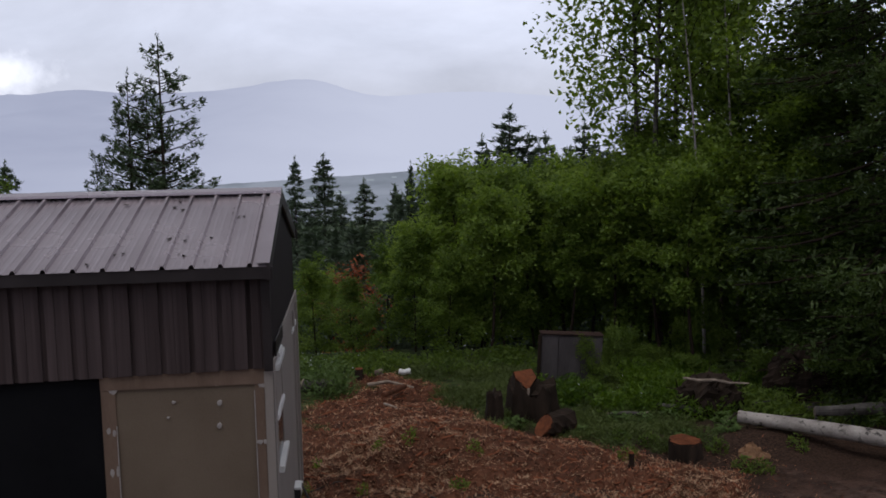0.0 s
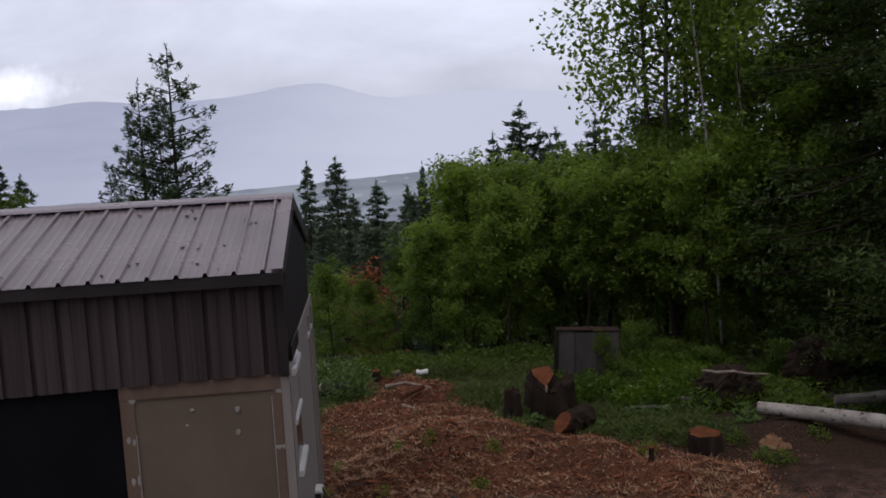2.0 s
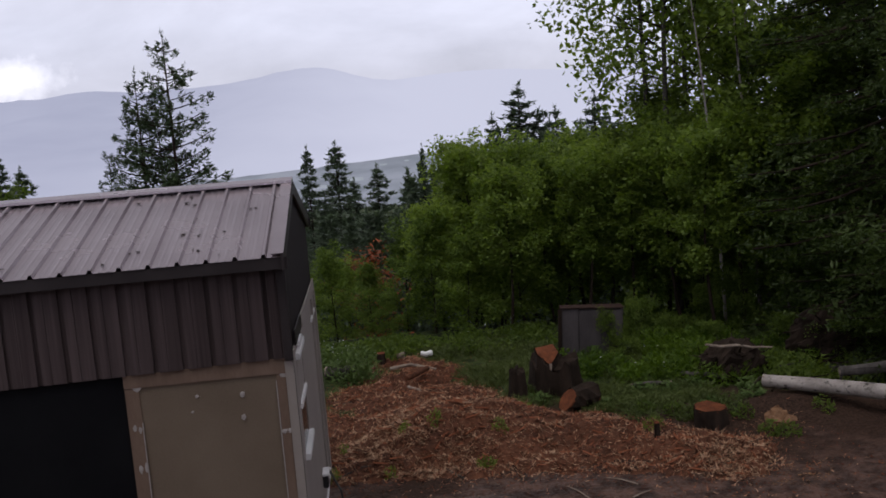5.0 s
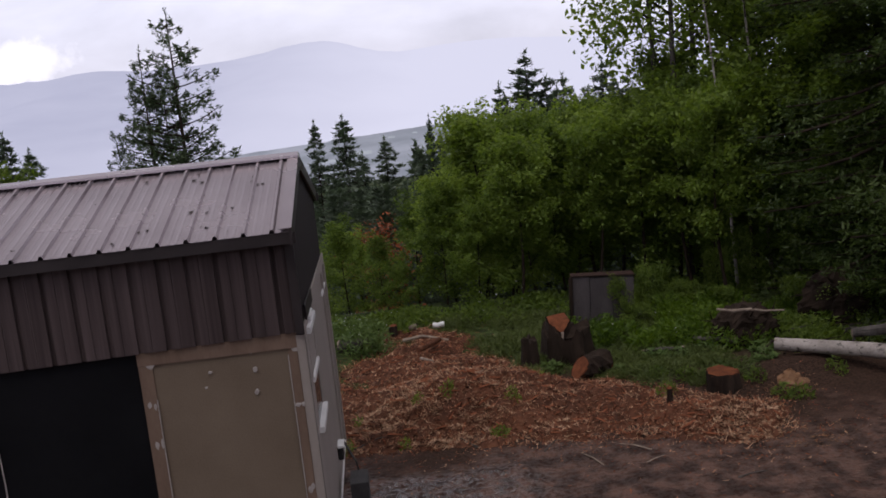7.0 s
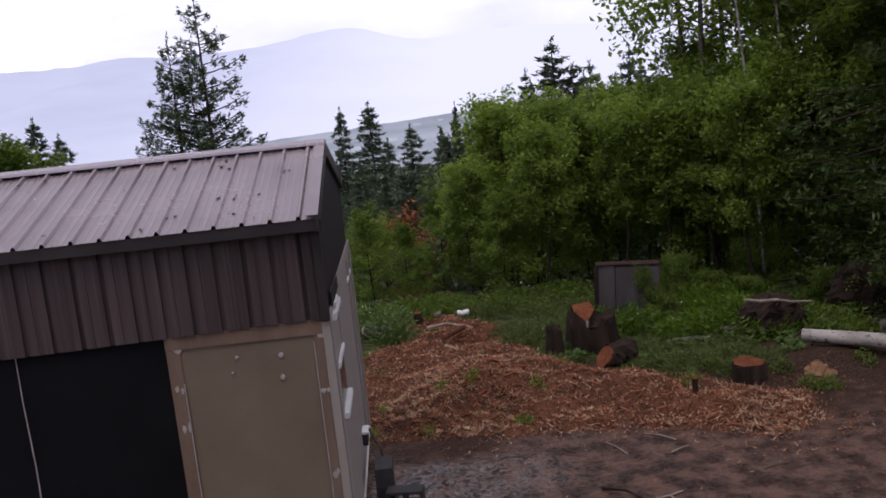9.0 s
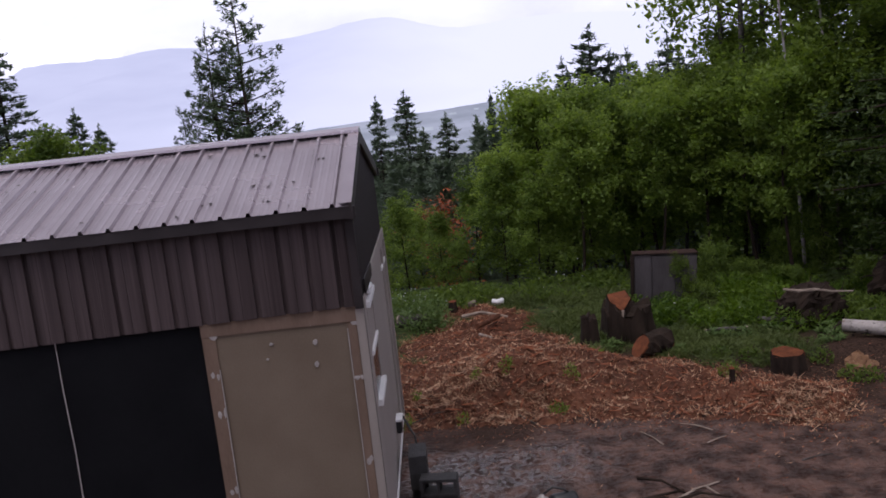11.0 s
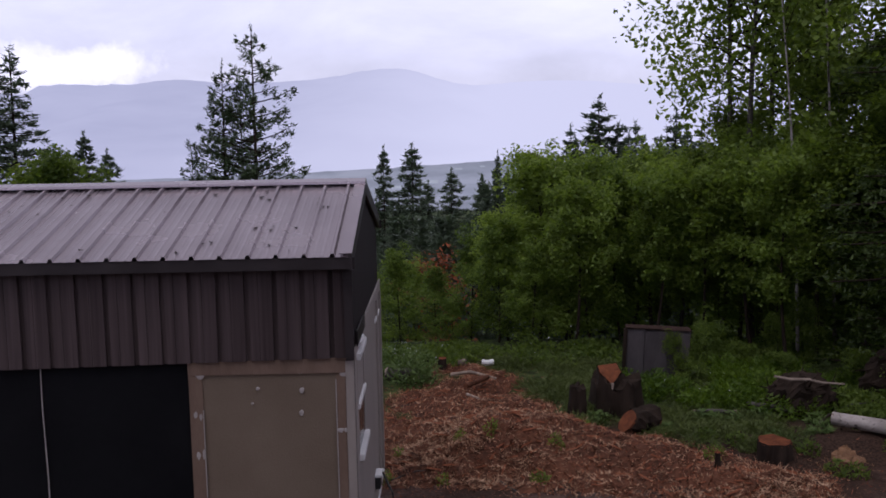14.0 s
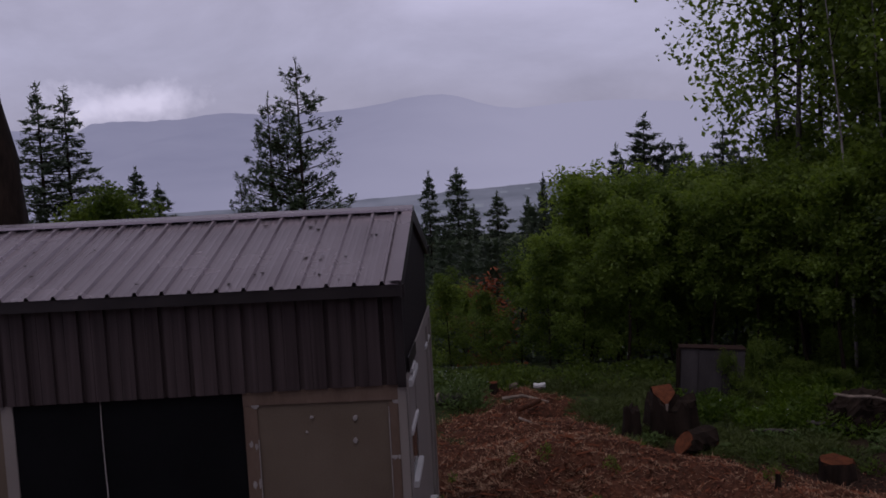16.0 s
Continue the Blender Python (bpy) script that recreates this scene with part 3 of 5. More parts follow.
def deciduous(name, label, height, radius, base, seed, leaf, bark, clumps=90, per=110, size=0.115, trunk_r=0.09, lean=0.3, spread=0.42, shape=0.8, group="broadleaf trees", thick=0.75, flat=0.4):
    """Tapered trunk, limbs, and a crown of leaves set in uneven clumps at the twig ends."""
    rng = np.random.default_rng(seed)
    root = tree_root(name, label, group=group)
    top = Vector((lean * rng.normal(), lean * rng.normal(), height * 0.96))
    bend = Vector((rng.normal() * 0.25, rng.normal() * 0.25, 0))
    axis_pts = [Vector((0, 0, -0.5)).lerp(top, t) + bend * math.sin(t * math.pi) for t in np.linspace(0, 1, 9)]
    bt = Build()
    bt.tube(axis_pts, [trunk_r * (1.25 - t) for t in np.linspace(0, 1.1, 9)], 8, wobble=0.08, rng=rng)
    cents = []
    bl = Build()
    limbs = max(9, clumps // 7)
    for j in range(limbs):
        u = ((j + rng.uniform(0, 1)) / limbs) ** shape
        z0 = base * 0.7 + (height * 0.90 - base * 0.7) * u
        k = min(7.999, 8 * (z0 + 0.5) / (height * 0.96 + 0.5))
        foot = axis_pts[int(k)].lerp(axis_pts[int(k) + 1], k - int(k))
        az = 2.4 * j + rng.normal() * 0.5
        el = radians(rng.uniform(8, 40) + 30 * u)
        prof = math.sin(math.pi * (0.22 + 0.66 * u)) ** 0.7
        L = radius * prof * rng.uniform(0.55, 1.3) + 0.25
        d = Vector((math.cos(az) * math.cos(el), math.sin(az) * math.cos(el), math.sin(el)))
        tip = foot + d * L + Vector((0, 0, -0.08 * L * L))
        bl.tube([foot, foot.lerp(tip, 0.5) + Vector((0, 0, 0.1 * L)), tip], [trunk_r * 0.35, trunk_r * 0.2, 0.006], 5, caps=False)
        for q in range(clumps // limbs):
            t = rng.uniform(0.3, 1.08)
            cents.append(foot.lerp(tip, t) + Vector((0, 0, 0.1 * L * math.sin(math.pi * min(1, t)))) + Vector(rng.normal(size=3) * (0.14 + 0.10 * L) * np.array([1, 1, 0.6])))
    for q in range(clumps // 12):
        cents.append(axis_pts[-1] + Vector(rng.normal(size=3) * 0.22) - Vector((0, 0, 0.25 * q / 4)))
    pts = []
    for c in cents:
        k = int(per * rng.uniform(0.5, 1.5))
        s = spread * rng.uniform(0.6, 1.3)
        p = np.clip(rng.normal(size=(k, 3)), -1.7, 1.7) * (s, s, s * thick)
        p[:, 2] -= 0.9 * (p[:, 0] ** 2 + p[:, 1] ** 2)
        pts.append(p + np.array(c))
    part("trunk", bt, bark, root, smooth=True, local=True)
    part("branchwork", bl, M["bark"], root, smooth=True, local=True)
    part("crown", quads_mesh("crown", leaf_quads(np.concatenate(pts), size, rng, flat, 0.62), [leaf]), None, root, local=True)
    return root


def conifer(name, label, height, radius, seed, needle, bark, whorls=26, arms=8, sprays=11, bare=0.06, droop=0.35, lift=0.0, size=0.22, gap=0.0, power=0.85, trunk_r=0.1, tuft=0.0, group="conifers"):
    """Straight tapered trunk with whorls of branches carrying needle sprays."""
    rng = np.random.default_rng(seed)
    root = tree_root(name, label, group=group)
    bt = Build()
    bt.tube([(0, 0, -0.6), (0.02, 0.0, height * 0.5), (0, 0.02, height)], [trunk_r, trunk_r * 0.62, 0.012], 8)
    cents, alongs = [], []
    for w in range(whorls):
        t = (w + rng.uniform(-0.3, 0.3)) / whorls
        z = height * (bare + (1 - bare) * max(0.0, t))
        reach = radius * (1 - t) ** power * rng.uniform(0.75, 1.12) + 0.06
        n_arm = max(4, int(arms * (1 - 0.4 * t)))
        a0 = rng.uniform(0, 6.28)
        for k in range(n_arm):
            if rng.random() < gap:
                continue
            a = a0 + 2 * math.pi * k / n_arm + rng.normal() * 0.2
            z = min(height * 0.985, height * (bare + (1 - bare) * max(0.0, t + rng.uniform(-0.6, 0.6) / whorls)))
            L = reach * rng.uniform(0.65, 1.15)
            d = np.array([math.cos(a), math.sin(a), 0.0])
            ss = np.linspace(0.0, 1.0, 5)
            line = [np.array([0, 0, z]) + d * L * s + np.array([0, 0, -droop * L * s + (lift + droop * 0.35) * L * s * s]) for s in ss]
            if L > 0.3:
                bt.tube(line, [0.012 + 0.010 * L * (1 - s) for s in ss], 4, caps=False)
            m = max(3, int(sprays * L / radius * 1.4) + 2)
            sv = 1.03 - (1 - tuft) * rng.uniform(0, 1, m) ** 1.6 if tuft else np.sqrt(rng.uniform(0.02, 1.1, m))
            base = np.array([0, 0, z]) + d[None] * (L * sv)[:, None]
            base[:, 2] += -droop * L * sv + (lift + droop * 0.35) * L * sv * sv
            side = np.array([-d[1], d[0], 0.0])
            off = rng.normal(size=m) * L * 0.16 * (1.15 - 0.6 * sv)
            base += side[None] * off[:, None]
            base[:, 2] += rng.normal(size=m) * 0.03 * (1 + L) - 0.05 * np.abs(off)
            if tuft:
                base[:, 2] -= np.abs(rng.normal(size=m)) * 0.11
            cents.append(base)
            alongs.append(d[None] + side[None] * np.sign(off)[:, None] * 0.7 + np.array([0, 0, -droop * 0.5 + lift])[None] * np.ones((m, 1)))
    cents.append(np.stack([np.zeros(6), np.zeros(6), np.linspace(height * 0.97, height + 0.15, 6)], 1))
    alongs.append(np.tile([0.1, 0.1, 1.0], (6, 1)))
    c, a = np.concatenate(cents), np.concatenate(alongs)
    # each spray: three narrow blades fanned out
    blades = []
    for k in range(3):
        fan = a + 0.45 * rng.normal(size=a.shape)
        blades.append(leaf_quads(c + 0.03 * rng.normal(size=c.shape), size, rng, 0.25, 0.26, fan))
    part("trunk", bt, bark, root, smooth=True, local=True)
    part("crown", quads_mesh("crown", np.concatenate(blades), [needle]), None, root, local=True)
    return root


def put(root, x, y, turn=0, scale=1.0, z=None, tall=1.0):
    root.matrix_basis = Matrix.Translation((x, y, ground_z(x, y) - 0.1 if z is None else z)) @ pose(0, 0, 0, 0, 0, turn) @ Matrix.Diagonal((scale, scale, scale * tall, 1))
    return root


def again(root, x, y, turn, scale=1.0, z=None, tall=1.0):
    m = Matrix.Translation((x, y, ground_z(x, y) - 0.1 if z is None else z)) @ pose(0, 0, 0, 0, 0, turn)
    keep = root.scale.copy()
    root.scale = (1, 1, 1)
    made = copy_thing(root, m @ Matrix.Diagonal((scale, scale, scale * tall, 1)))
    root.scale = keep
    return made


def stand(root, x, y, top, turn=0, z=None, wide=1.0, natural=1.0, first=False):
    """Places a tree so that its tip reaches the height top."""
    foot = ground_z(x, y) - 0.1 if z is None else z
    s = (top - foot) / natural
    if first:
        return put(root, x, y, turn, s * wide, foot, 1 / wide)
    return again(root, x, y, turn, s * wide, foot, 1 / wide)


# leafy trees and tall shrubs at the yard's edge
maple_a = deciduous("maple_tree", "leafy green maple at the edge of the yard", 5.6, 1.5, 1.2, 11, M["leaf"], M["bark"], 112, 74, 0.135, 0.055, 0.3, 0.235)
maple_b = deciduous("maple_tree", "dense green maple sapling at the edge of the yard", 5.4, 1.2, 0.5, 12, M["leaf"], M["bark"], 98, 70, 0.13, 0.045, 0.3, 0.22)
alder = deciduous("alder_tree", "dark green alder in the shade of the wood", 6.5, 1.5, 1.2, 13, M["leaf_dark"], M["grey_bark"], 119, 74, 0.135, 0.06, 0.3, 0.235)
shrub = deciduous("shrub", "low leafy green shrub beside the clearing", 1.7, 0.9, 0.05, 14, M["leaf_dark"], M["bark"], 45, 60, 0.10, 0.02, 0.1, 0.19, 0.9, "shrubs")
pole_tree = deciduous("alder_tree", "slender alder with bare grey lower trunk", 6.6, 1.25, 2.9, 18, M["leaf"], M["bark"], 84, 70, 0.135, 0.06, 0.25, 0.235)
birch = deciduous("birch_tree", "tall birch with pale trunk and airy crown", 10.5, 1.4, 4.4, 15, M["leaf_birch"], M["birch"], 90, 26, 0.13, 0.036, 0.25, 0.25, 0.9, "birches", 1.1, 0.1)
birch_b = deciduous("birch_tree", "tall birch with dark trunk and thin crown", 11.0, 2.2, 6.9, 16, M["leaf_birch"], M["grey_bark"], 160, 30, 0.15, 0.08, 0.2, 0.24, 0.9, "birches", 1.3, 0.1)
birch_c = deciduous("birch_tree", "tall leaning birch with an airy spreading top", 11.4, 2.9, 8.3, 19, M["leaf_birch"], M["grey_bark"], 120, 28, 0.14, 0.07, 0.2, 0.26, 0.9, "birches", 1.3, 0.1)
spruce = conifer("spruce_tree", "narrow dark spruce on the slope below", 12.0, 2.1, 21, M["needle_hazed"], M["bark"], 50, 9, 19, 0.04, 0.20, 0.05, 0.27, 0.0, 0.72)
fir = conifer("fir_tree", "tall dark fir rising behind the leafy trees", 12.0, 2.0, 22, M["needle_hazed"], M["bark"], 44, 8, 20, 0.05, 0.08, 0.08, 0.27, 0.10, 0.60)
cedar = conifer("cedar_tree", "large dark cedar with drooping boughs", 11.0, 2.8, 23, M["needle_dark"], M["bark"], 38, 9, 95, 0.07, 0.50, 0.10, 0.115, 0.16, 0.6, 0.18)
pine = conifer("pine_tree", "tall open pine with upswept tufted boughs behind the shed", 12.7, 3.3, 24, M["needle"], M["bark"], 32, 7, 52, 0.10, -0.10, 0.26, 0.19, 0.14, 0.72, 0.13, 0.45)
larch = conifer("larch_tree", "sparse spiky larch behind the shed", 12.0, 2.3, 25, M["needle_hazed"], M["bark"], 38, 9, 20, 0.05, 0.02, 0.12, 0.22, 0.10, 0.75, 0.1)

stand(maple_a, 2.5, 22.5, 4.45, 20, natural=6.0, first=True)
for x, y, top, turn, w in ((1.7, 21.6, 3.0, 80, 0.9), (3.9, 22.6, 4.3, 140, 1.0), (5.2, 21.5, 4.3, 200, 1.0), (6.8, 20.4, 4.7, 260, 1.0), (2.9, 20.6, 2.9, 300, 1.0), (3.2, 28.0, 3.9, 10, 0.8), (4.0, 27.0, 4.4, 75, 1.0), (6.0, 26.0, 4.5, 160, 1.0), (8.6, 24.0, 5.0, 220, 1.1)):
    stand(maple_a, x, y, top, turn, wide=w, natural=6.0)
stand(maple_b, 1.45, 21.0, 2.7, 20, natural=5.8, first=True)
for x, y, top, turn, w in ((-0.8, 21.0, 2.2, 50, 1.0), (-1.5, 20.4, 1.9, 190, 1.1), (0.1, 22.5, 1.6, 150, 1.0), (0.35, 20.8, 1.0, 10, 1.1), (-0.5, 25.5, 1.4, 70, 1.1), (3.5, 20.3, 3.5, 80, 0.9), 
                         (2.1, 20.4, 2.4, 240, 1.0), (8.1, 18.9, 2.6, 70, 1.1), (7.4, 19.5, 2.3, 160, 1.1), (8.9, 18.2, 2.8, 250, 1.1), (6.2, 19.9, 2.2, 20, 1.0), (8.2, 21.0, 2.6, 95, 1.2), (9.3, 23.5, 2.8, 10, 1.3), (10.6, 27.0, 3.4, 200, 1.3), (11.8, 30.0, 3.6, 120, 1.3), (9.4, 27.5, 2.4, 300, 1.3), (-2.6, 22.5, 1.4, 20, 1.2), (4.4, 21.4, 4.0, 120, 0.8), (0.9, 23.5, 2.4, 220, 1.0)):
    stand(maple_b, x, y, top, turn, wide=w, natural=5.8)
stand(pole_tree, 3.05, 20.0, 4.0, 0, natural=7.0, first=True)
for x, y, top, turn, w in ((4.7, 19.8, 4.1, 90, 1.0), (5.8, 19.5, 4.3, 160, 1.0), (6.7, 19.0, 4.6, 230, 1.0), (7.7, 18.3, 4.9, 310, 1.0), (8.9, 17.4, 4.8, 50, 1.0)):
    stand(pole_tree, x, y, top, turn, wide=w, natural=7.0)
stand(alder, 7.6, 19.6, 4.9, 0, natural=6.9, first=True)
for x, y, top, turn, w in ((6.0, 22.5, 4.5, 90, 1.0), (9.2, 19.0, 6.8, 130, 1.1), (10.2, 17.4, 6.0, 200, 1.1), (8.0, 22.0, 5.5, 250, 1.0), (11.0, 21.0, 8.0, 310, 1.1), (9.2, 16.6, 3.2, 40, 1.1), (8.5, 17.6, 3.0, 160, 1.0), (12.2, 16.0, 6.0, 80, 1.1), (4.9, 23.5, 4.35, 20, 1.0)):
    stand(alder, x, y, top, turn, wide=w, natural=6.9)
stand(birch, 7.38, 18.5, 9.6, 0, natural=10.5, first=True)
birch.matrix_basis = birch.matrix_basis @ pose(0, 0, 0, 0, -3.2, 0)
for x, y, top, turn, w, tip in ((8.35, 19.0, 10.5, 110, 1.0, -6.0), (9.3, 20.5, 10.5, 220, 1.0, -2.0)):
    tree = stand(birch, x, y, top, 0, wide=w, natural=10.5)
    tree.matrix_basis = Matrix.Translation((x, y, ground_z(x, y) - 0.1)) @ pose(0, 0, 0, 0, tip, 0) @ pose(0, 0, 0, 0, 0, turn)
stand(pole_tree, 6.85, 17.5, 4.6, 200, wide=0.9, natural=7.0)
stand(birch_b, 7.9, 21.2, 11.2, 40, natural=11.0, first=True)
for x, y, top, turn, w in ((7.3, 21.0, 11.6, 170, 0.95), (8.6, 22.0, 11.5, 290, 1.0), (9.6, 22.5, 10.8, 100, 0.8)):
    stand(birch_b, x, y, top, turn, wide=w, natural=11.0)
stand(birch_c, 6.75, 21.4, 11.9, 75, natural=11.4, first=True)
stand(cedar, 9.75, 15.6, 12.0, 0, natural=11.0, first=True)
for x, y, top, turn, w in ((9.9, 13.4, 11.0, 70, 0.95), (10.6, 18.4, 12.0, 140, 0.95), (11.8, 15.4, 12.5, 30, 1.0), (13.5, 18.0, 13.0, 220, 1.1), (13.0, 12.5, 12.0, 300, 1.0)):
    stand(cedar, x, y, top, turn, wide=w, natural=11.0)
stand(spruce, -1.61, 70, 4.55, 0, natural=12.1, first=True, wide=1.3)
for x, y, top, turn, w in ((-4.02, 75, 4.35, 60, 0.85), (1.17, 60, 2.9, 120, 1.3), (-0.4, 66, 1.9, 200, 1.1), (2.6, 52, 1.9, 20, 1.2), (0.0, 52, 0.4, 80, 1.2), (-2.6, 58, 0.2, 10, 1.2), (2.0, 42, 0.2, 50, 1.1), (-1.6, 44, -0.6, 150, 1.1), (0.6, 36, -0.9, 230, 1.1), (-3.4, 48, -0.6, 300, 1.2), (3.4, 36, 2.2, 10, 1.0), (2.1, 30.5, 4.2, 40, 0.5), (-16.8, 45, 5.25, 90, 1.1), (-15.7, 45, 4.4, 130, 1.2), (-13.9, 30, 3.0, 40, 1.1)):
    stand(spruce, x, y, top, turn, wide=w, natural=12.1)
stand(fir, 8.0, 45, 6.62, 0, natural=12.1, first=True, wide=1.5)
for x, y, top, turn, w in ((6.67, 45, 5.25, 60, 1.0), (9.79, 45, 5.45, 120, 1.1), (11.73, 45, 6.0, 200, 1.2), (9.01, 45.5, 5.35, 330, 1.1), (13.0, 45, 5.15, 20, 1.2), (9.0, 43, 4.9, 250, 1.1), (7.3, 40, 4.4, 300, 1.0), (8.8, 36, 4.6, 30, 1.0), (11.5, 42, 5.0, 75, 1.1), (5.4, 40, 3.9, 190, 1.0)):
    stand(fir, x, y, top, turn, wide=w, natural=12.1)
stand(pine, -6.3, 33, 8.65, 10, natural=12.8, first=True, wide=1.0)
stand(pine, -7.45, 33.4, 7.4, 130, wide=0.9, natural=12.8)
stand(pine, -6.95, 33.9, 7.0, 220, wide=0.8, natural=12.8)
stand(pine, -8.7, 33.6, 4.3, 300, wide=0.8, natural=12.8)
stand(larch, -14.3, 30, 7.85, 0, natural=12.1, first=True, wide=1.35)
stand(larch, -13.55, 30.4, 7.75, 140, wide=1.35, natural=12.1)
for x, y, top, turn, w in ((-11.9, 28, 4.7, 30, 0.9), (-12.8, 27.5, 4.2, 90, 1.0), (-10.4, 29, 3.3, 150, 1.0), (-14.5, 27, 5.0, 210, 1.0), (-13.2, 25.5, 4.7, 280, 1.0)):
    stand(alder, x, y, top, turn, wide=w, natural=6.9)
for x, y, top, turn, w in ((7.8, 22.6, 2.4, 15, 1.1), (9.0, 23.0, 3.0, 95, 1.1), (8.4, 25.5, 3.4, 170, 1.1), (10.2, 22.0, 3.2, 250, 1.1), (10.6, 25.0, 3.8, 320, 1.1), (6.8, 24.0, 2.6, 60, 1.1), (11.8, 20.0, 3.6, 200, 1.1), (5.2, 24.5, 2.2, 140, 1.1)):
    stand(maple_b, x, y, top, turn, wide=w, natural=5.8)
# dead red-needled young tree and shrubs
red = deciduous("dead_sapling", "young tree with dead rust-red foliage", 3.4, 0.6, 0.4, 31, M["red"], M["bark"], 34, 60, 0.12, 0.04, 0.1, 0.22)
stand(red, -0.2, 30.0, 0.75, 0, natural=3.4, first=True)
put(shrub, 5.6, 18.6, 0, 0.42)
for x, y, turn, s in ((5.9, 17.9, 90, 0.42), (6.6, 17.0, 200, 0.42), (7.6, 16.0, 150, 0.6), (8.5, 14.9, 260, 0.7), (9.2, 13.4, 20, 0.8), (4.55, 16.85, 45, 0.4), (-2.2, 19.2, 80, 0.9)):
    again(shrub, x, y, turn, s * 0.8, tall=0.8)
for x, y, turn, s, tall in ((4.36, 16.78, 130, 0.22, 2.3), (4.9, 17.1, 15, 0.22, 2.6), (7.25, 18.05, 100, 0.34, 2.0), (6.9, 17.9, 220, 0.3, 1.8)):
    again(shrub, x, y, turn, s, tall=tall)

# leaning dark trunk close behind the shed's far end
b = Build()
rr = np.random.default_rng(8)
b.tube([(-9.0, 17.0, -0.5), (-9.0, 17.0, 2.5), (-9.0, 17.0, 3.9), (-9.03, 17.0, 5.0), (-9.2, 17.0, 6.05), (-9.4, 17.0, 9.0)], [0.52, 0.5, 0.48, 0.45, 0.40, 0.32], 14, wobble=0.08, rng=rr)
leaning_tree = thing("leaning_tree", "dark leaning trunk of an old tree behind the shed", "tree")
part("trunk", b, M["bark"], leaning_tree, smooth=True)

# far woods on the slope
def woods(name, label, spots, needle, seed):
    rng = np.random.default_rng(seed)
    allq = []
    for x, y, top, h, r in spots:
        n = 520
        t = rng.uniform(0, 1, n) ** 1.3
        a = rng.uniform(0, 6.283, n)
        rad = r * (1 - t) ** 0.9 * np.sqrt(rng.uniform(0.15, 1.1, n))
        c = np.stack([x + rad * np.cos(a), y + rad * np.sin(a), top - h * (1 - t) - 0.25 * rad], 1)
        al = np.stack([np.cos(a), np.sin(a), -0.35 * np.ones(n)], 1)
        allq.append(leaf_quads(c, 0.12 * r + 0.32, rng, 0.3, 0.3, al))
    ob = new(name, quads_mesh(name, np.concatenate(allq), [needle]))
    return tagged(ob, label, "woods", kind="stuff")


rw = np.random.default_rng(77)
spots = []
for i in range(420):
    y = 36 + 150 * rw.uniform(0, 1) ** 1.6
    x = rw.uniform(-0.42, 0.22) * y + (4 if y < 80 else 0)
    g = ground_z(x, y)
    h = rw.uniform(7, 11) + y * 0.02
    cap = 4.4 - y * (0.075 if x < 2 else 0.03)
    spots.append((x, y, min(g + h, cap), h, rw.uniform(1.4, 2.2)))
woods("far_woods", "dark conifer woods falling away towards the valley", spots, M["needle_hazed"], 9)


# ---- shed ----
X1, X0 = -0.72, -8.04          # end wall, other end
Y0, Y1 = 7.80, 11.50           # long walls
FLOOR, SILL, EAVE = 0.36, 2.62, 3.46
SAG = 0.016                    # fall of the siding's lower edge along the wall
RIDGE_Y, RIDGE_Z = 9.45, 4.065
EAVE_Y, EAVE_Z = 7.64, 3.525
BACK_Y = 11.62                 # rear eave
shed = thing("shed", "brown metal-roofed shed with wood-grain upper siding and unfinished sheathing", "shed", (-4.38, 9.97, 0))


def roof_panel(xa, xb, front):
    """Ribbed sheet: tall ribs nine inches apart with two low ribs between."""
    prof = []
    rib = 0.2335
    x = X1 - 0.107 if xb > X1 else xb
    if x < xb:
        prof.append((xb, 0.0))
    while x > xa + 0.01:
        for dx, h in ((0.0, 0.0), (0.004, 0.0), (0.018, 0.030), (0.040, 0.030), (0.054, 0.0), (0.094, 0.0), (0.106, 0.003), (0.118, 0.003), (0.130, 0.0), (0.160, 0.0), (0.172, 0.003), (0.184, 0.003), (0.196, 0.0)):
            if x - dx > xa:
                prof.append((x - dx, h))
        x -= rib
    prof.append((xa, 0.0))
    yE, zE = (EAVE_Y, EAVE_Z) if front else (BACK_Y, EAVE_Z)
    b = Build()
    n = len(prof)
    vs = []
    for px, h in prof:
        vs += [(px, yE, zE + h), (px, RIDGE_Y, RIDGE_Z + h), (px, yE, zE + h - 0.004), (px, RIDGE_Y, RIDGE_Z + h - 0.004)]
    fs = []
    for i in range(n - 1):
        a, c = 4 * i, 4 * (i + 1)
        fs += [(a, c, c + 1, a + 1), (a + 2, a + 3, c + 3, c + 2), (a, a + 2, c + 2, c)]
    b.add(vs, fs)
    return b


